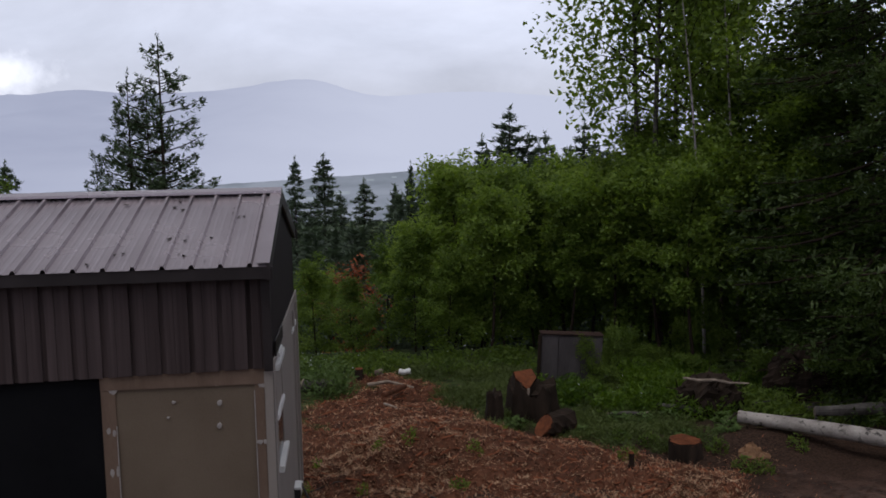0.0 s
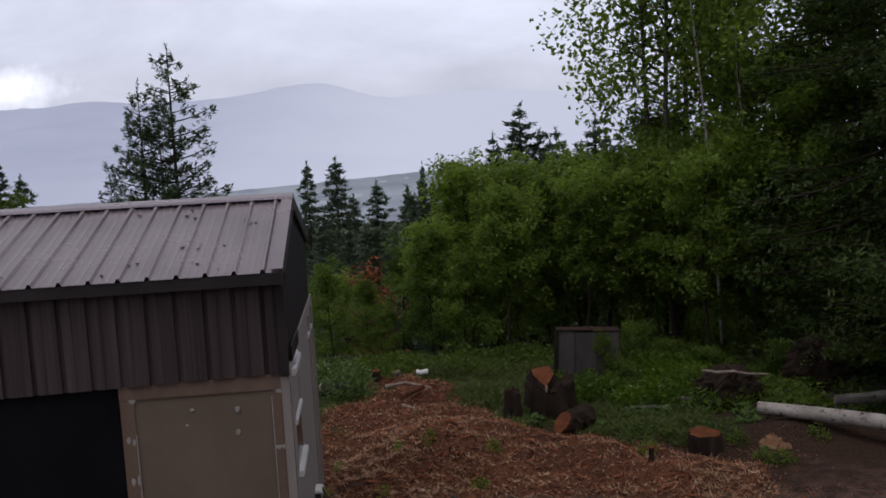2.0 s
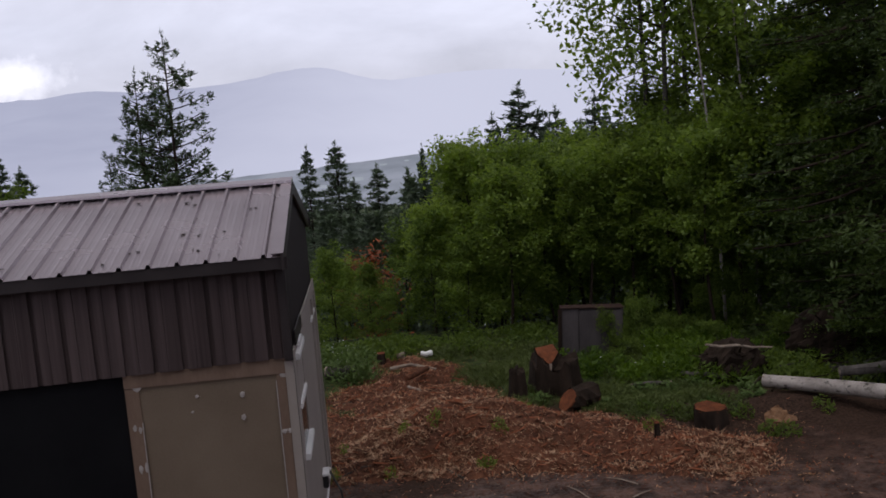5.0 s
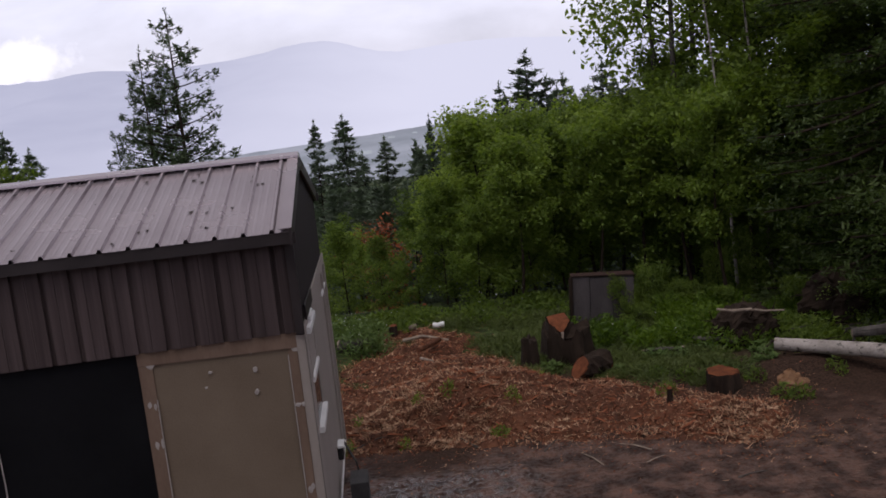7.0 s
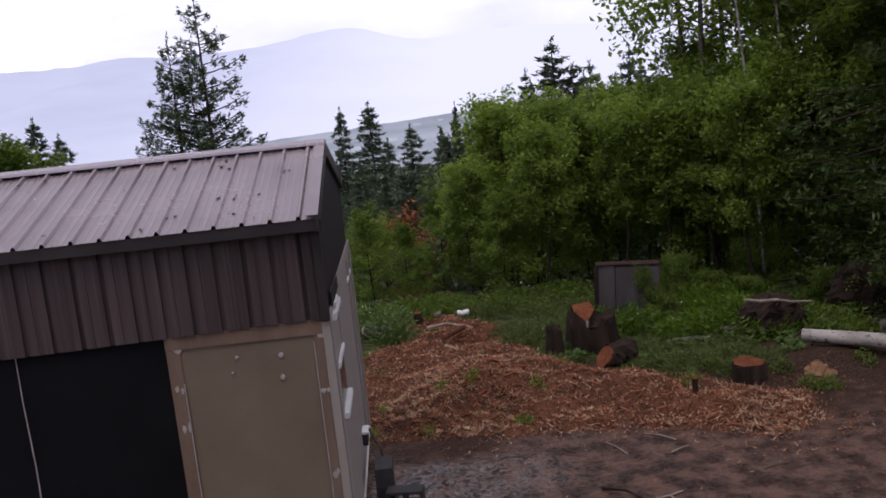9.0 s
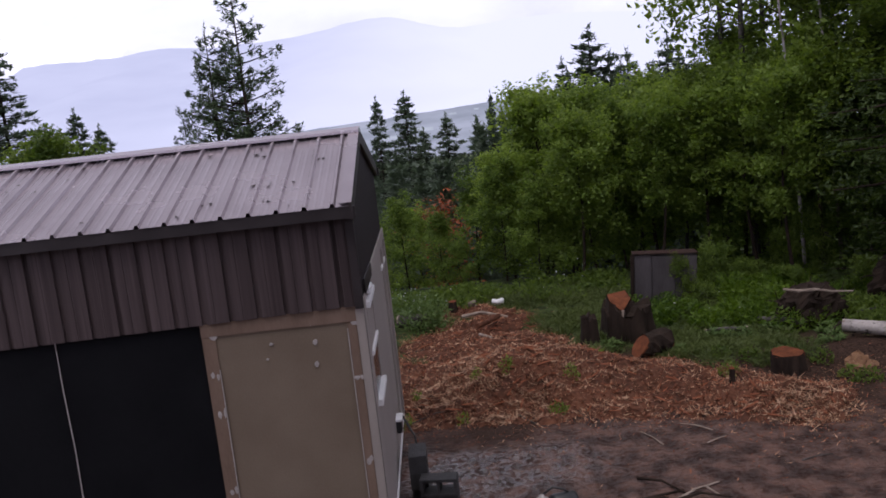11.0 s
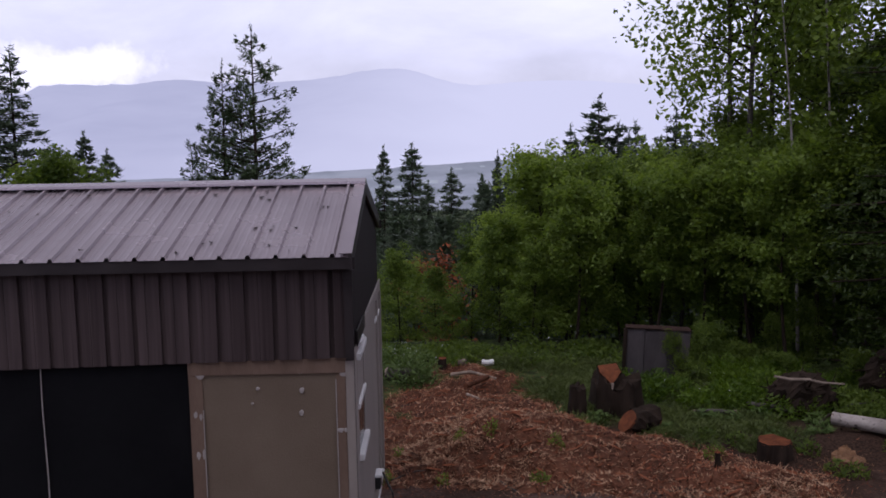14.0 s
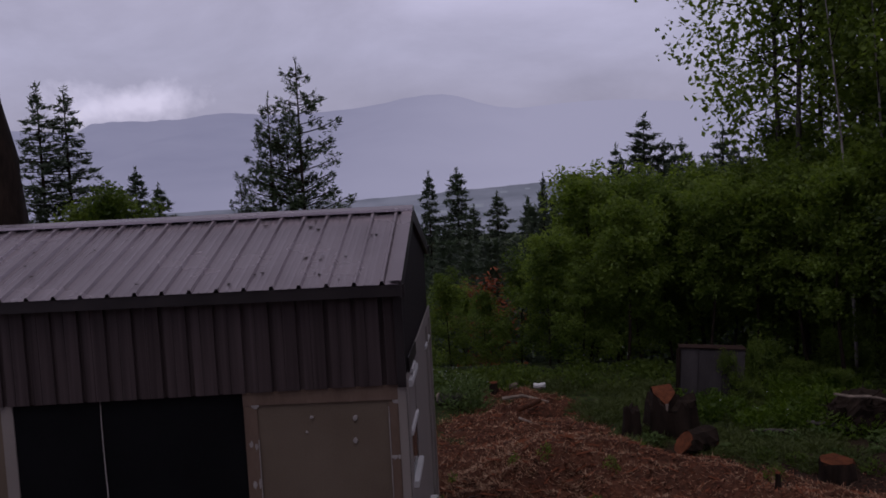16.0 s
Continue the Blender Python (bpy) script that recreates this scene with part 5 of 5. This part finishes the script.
b.add([(-0.275, 0.13, 0.765), (0.04, 0.17, 0.795), (0.07, -0.11, 0.712), (-0.12, -0.33, 0.56), (-0.285, -0.13, 0.71), (-0.10, -0.02, 0.72)],
      [(0, 5, 1), (1, 5, 2), (2, 5, 3), (3, 5, 4), (4, 5, 0)])
part("cut_face", b, M["cut"], big, "slanted fresh orange cut", local=True)
b = Build()
b.tube([(-0.13, -0.365, 0.38), (-0.125, -0.365, 0.47), (-0.11, -0.33, 0.585)], [0.006, 0.018, 0.028], 5)
part("splinter", b, M["pale_wood"], big, "torn pale splinter", local=True)
stump("stump", "small weathered stump beside the large one", 2.3, 14.82, 0.17, 0.135, 0.46, 0.05, 2, "weathered dark cut top", face=M["bark"], rag=0.08)
stump("stump", "low dark stump with a flat orange top", 4.7, 12.52, 0.25, 0.225, 0.28, 0.04, 3)
stump("stump", "thin broken sapling stump", 3.72, 11.9, 0.05, 0.035, 0.24, 0.3, 4, "splintered top")
stump("stump", "small dark stump by the weeds", 0.12, 18.0, 0.10, 0.08, 0.22, 0.1, 5)


def log(name, label, a, c, r0, r1, bark, seed, face=None, category="log", rough=0.05, slant=0.0):
    """A cut log: bark tube with two end faces of its own."""
    rng = np.random.default_rng(seed)
    a, c = Vector(a), Vector(c)
    root = thing(name, label, category, a.lerp(c, 0.5), "logs")
    pts = [a.lerp(c, t) + Vector((0, 0, 0.015 * math.sin(5 * t + seed))) for t in np.linspace(0, 1, 8)]
    b = Build()
    b.tube(pts, list(np.linspace(r0, r1, 8)), 14, caps=False, wobble=rough, rng=rng)
    d = (c - a).normalized()
    for k in range(14):
        b.v[k] = tuple(Vector(b.v[k]) + d * slant * (b.v[k][2] - a.z))
    part("bark", b, bark, root, smooth=rough < 0.1)
    for p, r, s in ((a, r0, 1), (c, r1, -1)):
        b = Build()
        b.tube([p + d * 0.03 * s, p - d * 0.004 * s], [r * 0.97, r * 0.93], 14)
        if s == 1 and slant:
            b.v = [tuple(Vector(v) + d * slant * (v[2] - a.z)) for v in b.v]
        part("cut_face", b, face or M["pale_wood"], root)
    return root


log("log", "short fallen stump piece with orange cut face", (2.92, 13.86, 0.18), (3.40, 14.06, 0.18), 0.17, 0.19, M["bark"], 3, M["cut"], rough=0.16, slant=0.75)
log("birch_log", "white-barked birch log lying across the dirt", (5.85, 13.3, 0.35), (9.2, 10.75, 0.22), 0.10, 0.135, M["birch"], 6)
log("log", "long grey weathered log behind the birch log", (7.15, 13.45, 0.32), (9.8, 12.7, 0.52), 0.075, 0.14, M["grey_bark"], 7, rough=0.14)
log("log_piece", "small pale sawn block at the edge of the clearing", (0.92, 18.15, 0.12), (1.14, 18.1, 0.12), 0.055, 0.055, M["white"], 9, M["white"])
log("log_piece", "small pale sawn block at the edge of the clearing", (0.45, 18.25, 0.10), (0.58, 18.2, 0.10), 0.06, 0.06, M["pale_wood"], 10)
log("log_piece", "pale rotten log end half buried in weeds", (-0.95, 17.3, 0.13), (-0.35, 17.1, 0.14), 0.12, 0.11, M["grey_bark"], 11)
log("log_piece", "bleached broken branch in the weeds", (4.15, 14.6, 0.10), (4.8, 14.45, 0.12), 0.025, 0.035, M["grey_bark"], 12)
log("log_piece", "pale broken branch near the birch log", (5.05, 14.8, 0.14), (5.7, 14.5, 0.14), 0.04, 0.06, M["grey_bark"], 13)

# upturned root mass and brush
rb = np.random.default_rng(61)


def root_plate(label, x, y, w, d, h, roots):
    root = thing("root_mass", label, "root mass", (x, y, 0), "root masses")
    b = Build()
    n, m = 44, 18
    vs = []
    for j in range(m):
        t = j / (m - 1)
        for k in range(n):
            a = 2 * math.pi * k / n
            r = math.sin(math.pi * (0.10 + 0.80 * t)) ** 0.6 * (0.85 + 0.35 * fbm(math.cos(a) * w + x, math.sin(a) * d + t * h, 2.6, y) + 0.035 * rb.normal())
            vs.append((w * r * math.cos(a), d * r * math.sin(a), -0.15 + (h + 0.15) * t + 0.10 * fbm(math.cos(a) * w, math.sin(a) * d, 3.0, x) + 0.015 * rb.normal()))
    b.add(vs, [(j * n + k, j * n + (k + 1) % n, (j + 1) * n + (k + 1) % n, (j + 1) * n + k) for j in range(m - 1) for k in range(n)] + [tuple((m - 1) * n + k for k in range(n))])
    part("earth", b, M["bark"], root, local=True)
    for i in range(roots):
        a, el = rb.uniform(0, 6.28), rb.uniform(0.1, 0.8)
        L = rb.uniform(0.2, 0.45)
        p = Vector((0.6 * w * math.cos(a), 0.6 * d * math.sin(a), h * (0.5 + 0.4 * el)))
        v = Vector((math.cos(a) * math.cos(el), math.sin(a) * math.cos(el) * 0.6, math.sin(el) * 0.6))
        b = Build()
        b.tube([p, p + v * L * 0.6 + Vector(rb.normal(size=3) * 0.05), p + v * L + Vector(rb.normal(size=3) * 0.1)], [0.024, 0.014, 0.004], 5)
        part("root", b, M["bark"], root, local=True)
    return root


root_mass = root_plate("dark upturned root mass with earth and broken branches", 5.95, 14.75, 0.62, 0.40, 0.62, 14)
# added dark mass in place of the deep shade under the cedar
root_plate("dark root-plate shape standing in for the shaded hollow under the cedar", 8.05, 15.3, 0.95, 0.35, 0.95, 10)
b = Build()
b.tube([(5.38, 14.4, 0.71), (5.62, 14.38, 0.66), (5.9, 14.36, 0.66), (6.15, 14.36, 0.60), (6.5, 14.38, 0.57)], [0.020, 0.026, 0.024, 0.022, 0.012], 7)
part("branch", b, M["pale_wood"], root_mass, "pale bare branch on top")

# brush thrown round the logs
for i in range(18):
    x, y, a, L = rb.uniform(5.4, 8.4), rb.uniform(13.5, 14.9), rb.uniform(-0.6, 0.9), rb.uniform(0.4, 1.1)
    c, s = math.cos(a) * L / 2, math.sin(a) * L / 2
    sticks("brush_branch", "broken branch in the brush round the logs", [on(x - c, y - s, 0.05), on(x, y, rb.uniform(0.08, 0.25)), on(x + c, y + s, rb.uniform(0.05, 0.30))], 0.022, 0.006, M["bark"] if i % 3 else M["grey_bark"], "branch", 5, 200 + i)

# old steel box at the wood's edge
tank = thing("steel_box", "old weathered grey sheet-steel box among the weeds", "steel box", (4.16, 17.4, ground_z(4.22, 17.6)))
part("body", Build().box(-0.58, 0.58, -0.43, -0.14, -0.1, 0.98, bevel=0.01), M["rust"], tank, local=True)
for xa, xb, o, top in ((-0.575, -0.26, 0.0, 1.0), (-0.25, 0.17, 0.012, 0.975), (0.18, 0.575, 0.004, 0.96)):
    part("sheet", Build().box(xa, xb, -0.455 - o, -0.432, -0.1, top, bevel=0.006), M["rust"], tank, local=True)
part("lid", Build().box(-0.60, 0.59, -0.475, -0.12, 1.002, 1.014, bevel=0.004), M["rust_red"], tank, local=True)
part("lid_strip", Build().box(-0.62, 0.05, -0.495, -0.40, 1.0145, 1.03, bevel=0.004), M["rust_red"], tank, "rust-red edge strip", local=True)
part("post", Build().box(-0.65, -0.585, -0.49, -0.42, -0.1, 1.0, bevel=0.008), M["bark"], tank, "dark timber corner post", local=True)
tank.rotation_euler = (radians(1.5), radians(2.5), radians(-6))

# concrete block step beside the shed
def block(x, y, z, turn, flat):
    root = thing("concrete_block", "damp grey hollow concrete block by the shed", "concrete block", (x, y, z), "concrete blocks")
    root.rotation_euler = (0, 0, radians(turn))
    h, d, t = (0.19, 0.19, 0.032)
    if not flat:
        part("body", Build().box(-0.195, 0.195, -d / 2, d / 2, 0, h, bevel=0.006), M["block"], root, local=True)
        return root
    # cores face the viewer
    for xa, xb in ((-0.195, -0.195 + t), (-t / 2, t / 2), (0.195 - t, 0.195)):
        part("web", Build().box(xa, xb, -d / 2 + 0.003, d / 2, t, h - t), M["block"], root, local=True)
    for za, zb in ((0, t), (h - t, h)):
        part("face_shell", Build().box(-0.195, 0.195, -d / 2, d / 2, za, zb, bevel=0.004), M["block"], root, local=True)
    return root


block(-0.27, 9.34, 0.02, -8, False)
block(-0.27, 9.22, 0.21, -8, True)
block(-0.47, 9.62, 0.02, 88, False)
block(-0.48, 9.54, 0.21, 90, False)
block(-0.48, 9.54, 0.40, 90, False)
sticks("rod", "dark rod leaning out from under the shed", [(-0.70, 10.9, 0.55), (-0.62, 10.8, 0.42), (-0.55, 10.7, 0.32), (-0.5, 10.62, 0.02)], 0.014, 0.012, M["plastic_black"], "rod")

# garden blower left on the mud
tool = thing("blower", "white and black plastic garden blower on the mud", "blower", (0.77, 8.93, surface_z(0.77, 8.93)))


def lathe(profile, n=18, at=(0, 0, 0), turn=None):
    b = Build()
    vs = []
    for r, z in profile:
        for k in range(n):
            v = Vector((r * math.cos(2 * math.pi * k / n), r * math.sin(2 * math.pi * k / n), z))
            vs.append((turn @ v if turn else v) + Vector(at))
    b.add(vs, [(j * n + k, j * n + (k + 1) % n, (j + 1) * n + (k + 1) % n, (j + 1) * n + k) for j in range(len(profile) - 1) for k in range(n)])
    return b


part("tank", lathe([(0.0, 0.0), (0.13, 0.0), (0.15, 0.04), (0.148, 0.10), (0.12, 0.145), (0.06, 0.165), (0.0, 0.168)]), M["plastic_white"], tool, "white rounded housing", True, True)
part("cap", lathe([(0.0, 0.16), (0.075, 0.16), (0.07, 0.185), (0.03, 0.195), (0.028, 0.225), (0.0, 0.23)]), M["putty"], tool, "grey metal filler cap", True, True)
side = Euler((0, radians(90), radians(12))).to_matrix()
part("motor", lathe([(0.0, 0.0), (0.09, 0.0), (0.10, 0.05), (0.10, 0.24), (0.085, 0.27), (0.0, 0.27)], 18, (0.1, 0.02, 0.11), side), M["plastic_black"], tool, "black motor drum", True, True)
part("base_plate", lathe([(0.0, 0.0), (0.16, 0.0), (0.17, 0.01), (0.16, 0.025), (0.0, 0.03)], 20, (-0.2, 0.05, 0.0)), M["grey_bark"], tool, "", True, True)
part("handle", Build().tube([(0.02, 0.03, 0.22), (0.12, 0.05, 0.28), (0.24, 0.06, 0.24), (0.28, 0.06, 0.2)], [0.014] * 4, 8), M["plastic_black"], tool, "", True, True)

# torn sticks and bark on the mud in front
rt = np.random.default_rng(71)
for i in range(12):
    x, y, a, L = rt.uniform(1.5, 2.6), rt.uniform(8.6, 9.25), rt.normal() * 0.5 + 0.1, rt.uniform(0.25, 0.8)
    c, s = math.cos(a) * L / 2, math.sin(a) * L / 2
    sticks("bark_strip", "torn strip of pale bark and wood on the mud", [on(x - c, y - s, 0.02), on(x, y, rt.uniform(0.03, 0.10)), on(x + c, y + s, 0.02)], 0.018, 0.010, M["pale_wood"] if i % 2 else M["bark"], sides=5, seed=80 + i)
q = leaf_quads(np.array([on(x, y, 0.008) for x, y in zip(rt.uniform(-0.4, 6.2, 420), rt.uniform(8.4, 11.6, 420))]), 0.07, rt, 2.0, 0.3)
tagged(new("mud_litter", quads_mesh("mud_litter", q, [M["chips"]])), "scattered bark bits trodden into the mud", "litter", kind="stuff")
b = Build()
n, m = 18, 6
vs = []
for j in range(m):
    t = j / (m - 1)
    for k in range(n):
        a = 2 * math.pi * k / n
        rr2 = 0.21 * (1 - t) ** 0.7 * (1 + 0.2 * rt.normal()) + 0.01
        vs.append((5.66 + rr2 * math.cos(a), 12.42 + 0.8 * rr2 * math.sin(a), ground_z(5.66, 12.42) - 0.05 + 0.20 * t + 0.015 * rt.normal()))
b.add(vs, [(j * n + k, j * n + (k + 1) % n, (j + 1) * n + (k + 1) % n, (j + 1) * n + k) for j in range(m - 1) for k in range(n)])
solid("sawdust_heap", b, M["sawdust"], "small heap of pale orange sawdust by the stump", "sawdust", kind="stuff")
# pale sawdust and chips thrown by the saw
spots = [(5.62, 12.25, 0.20, 260), (5.1, 10.4, 0.28, 150), (4.5, 11.0, 0.42, 420), (4.5, 11.7, 0.30, 200)]
dust = np.array([on(rt.normal(x, s), rt.normal(y, s * 0.7), 0.01) for x, y, s, k in spots for _ in range(k)])
tagged(new("sawdust", quads_mesh("sawdust", leaf_quads(dust, 0.042, rt, 1.6, 0.35), [M["sawdust"]])), "yellow sawdust and pale chips scattered by the stumps", "sawdust", kind="stuff")


# ---- undergrowth ----
def tufts(name, label, spots, mat, size, height, count, seed, narrow=0.3, flat=0.1):
    rng = np.random.default_rng(seed)
    pts, al = [], []
    for x, y, r in spots:
        k = int(count * r * r * 4)
        a, d = rng.uniform(0, 6.283, k), r * np.sqrt(rng.uniform(0, 1, k))
        h = height * rng.uniform(0.05, 1.0, k) * (1.1 - 0.6 * (d / r) ** 2)
        pts.append(np.stack([x + d * np.cos(a), y + d * np.sin(a), np.array([surface_z(x + dd * math.cos(aa), y + dd * math.sin(aa)) for aa, dd in zip(a, d)]) + h], 1))
        al.append(np.stack([0.6 * np.cos(a), 0.6 * np.sin(a), rng.uniform(-0.2, 1.2, k)], 1))
    ob = new(name, quads_mesh(name, leaf_quads(np.concatenate(pts), size, rng, flat, narrow, np.concatenate(al)), [mat]))
    return tagged(ob, label, "undergrowth", kind="stuff")


ru = np.random.default_rng(91)
fern_spots = [(ru.uniform(3.2, 6.2), ru.uniform(14.6, 17.8), ru.uniform(0.25, 0.5)) for _ in range(46)] + [(ru.uniform(5.6, 7.6), ru.uniform(15.2, 17.6), ru.uniform(0.25, 0.45)) for _ in range(16)]
fern_spots = [s for s in fern_spots if not (2.0 < s[0] < 3.6 and s[1] < 15.6) and not (3.4 < s[0] < 5.0 and s[1] > 16.6)]
tufts("ferns", "bright green ferns and brambles round the stumps", fern_spots, M["fern"], 0.105, 0.36, 800, 92, 0.30)
edge_spots = [(ru.uniform(-2.5, 9.5), ru.uniform(18.2, 20.0), ru.uniform(0.3, 0.6)) for _ in range(60)] + [(ru.uniform(6.5, 9.5), ru.uniform(13.8, 17.0), ru.uniform(0.3, 0.55)) for _ in range(26)]
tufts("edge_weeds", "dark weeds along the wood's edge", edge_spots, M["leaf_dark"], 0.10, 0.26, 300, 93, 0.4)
grass_spots = [(ru.uniform(1.0, 5.0), ru.uniform(13.3, 17.2), ru.uniform(0.2, 0.4)) for _ in range(50)] + [(ru.uniform(0.8, 3.4), ru.uniform(15.4, 19.2), 0.45) for _ in range(46)] + [(ru.uniform(3.2, 5.4), ru.uniform(12.9, 14.8), 0.3) for _ in range(44)]
grass_spots = [s for s in grass_spots if pile_inside(s[0], s[1]) < 0.0]
tufts("grass", "short wet grass beside the chips", grass_spots, M["grass"], 0.13, 0.14, 620, 94, 0.11)
small = [(-0.72, 11.9, 0.14), (0.05, 11.75, 0.10), (1.35, 11.75, 0.14), (1.65, 12.5, 0.12), (0.75, 12.7, 0.12), (0.3, 12.7, 0.1), (2.3, 13.9, 0.12), (3.9, 12.6, 0.16), (-0.55, 12.6, 0.08)]
tufts("pile_weeds", "small green weeds sprouting through the chips", small, M["leaf"], 0.065, 0.17, 1500, 95, 0.25)
dirt_weeds = [(5.35, 12.0, 0.16), (5.55, 11.85, 0.18), (5.2, 12.55, 0.16), (6.4, 12.5, 0.16), (4.0, 13.4, 0.18), (4.4, 13.2, 0.18)]
tufts("dirt_weeds", "leafy weeds in the loose dirt by the stump", dirt_weeds, M["leaf_dark"], 0.065, 0.20, 1100, 96, 0.4)
brush_weeds = [(5.5, 14.7, 0.3), (6.0, 14.6, 0.3), (6.6, 14.7, 0.3), (6.5, 14.35, 0.22), (5.6, 15.4, 0.3), (7.0, 14.6, 0.3), (7.2, 14.1, 0.25)]
tufts("brush_weeds", "dark green weeds growing through the brush", brush_weeds, M["leaf_dark"], 0.09, 0.42, 420, 99, 0.4)
pale = [(4.3, 14.4, 0.22), (4.7, 14.35, 0.2), (5.2, 14.5, 0.2), (3.5, 13.95, 0.16), (2.55, 14.45, 0.22), (6.0, 14.2, 0.2), (5.6, 13.2, 0.2), (4.95, 13.2, 0.16)]
tufts("cut_foliage", "wilting pale green cut foliage on the ground", pale, M["sage"], 0.10, 0.18, 700, 98, 0.4, 0.6)
weed = [(-0.5, 17.0, 0.4), (-0.2, 16.8, 0.3), (-0.8, 17.6, 0.45), (-0.35, 17.5, 0.3)]
tufts("tall_weeds", "grey-green flowering weeds beside the chip pile", weed, M["sage"], 0.12, 0.62, 800, 97, 0.25)
fl = np.array([(x + dx, y + dy, surface_z(x, y) + h) for x, y, s, k in ((-0.5, 17.2, 0.35, 40), (2.6, 18.6, 0.7, 26), (4.6, 14.5, 0.35, 8), (-0.9, 17.7, 0.3, 24)) for dx, dy, h in zip(ru.normal(0, s, k), ru.normal(0, s * 0.6, k), ru.uniform(0.3, 0.75, k))])
tagged(new("weed_blossom", quads_mesh("weed_blossom", leaf_quads(fl, 0.034, ru, 0.8, 0.8), [M["flower"]])), "tiny white blossoms on the weeds", "flowers", kind="stuff")
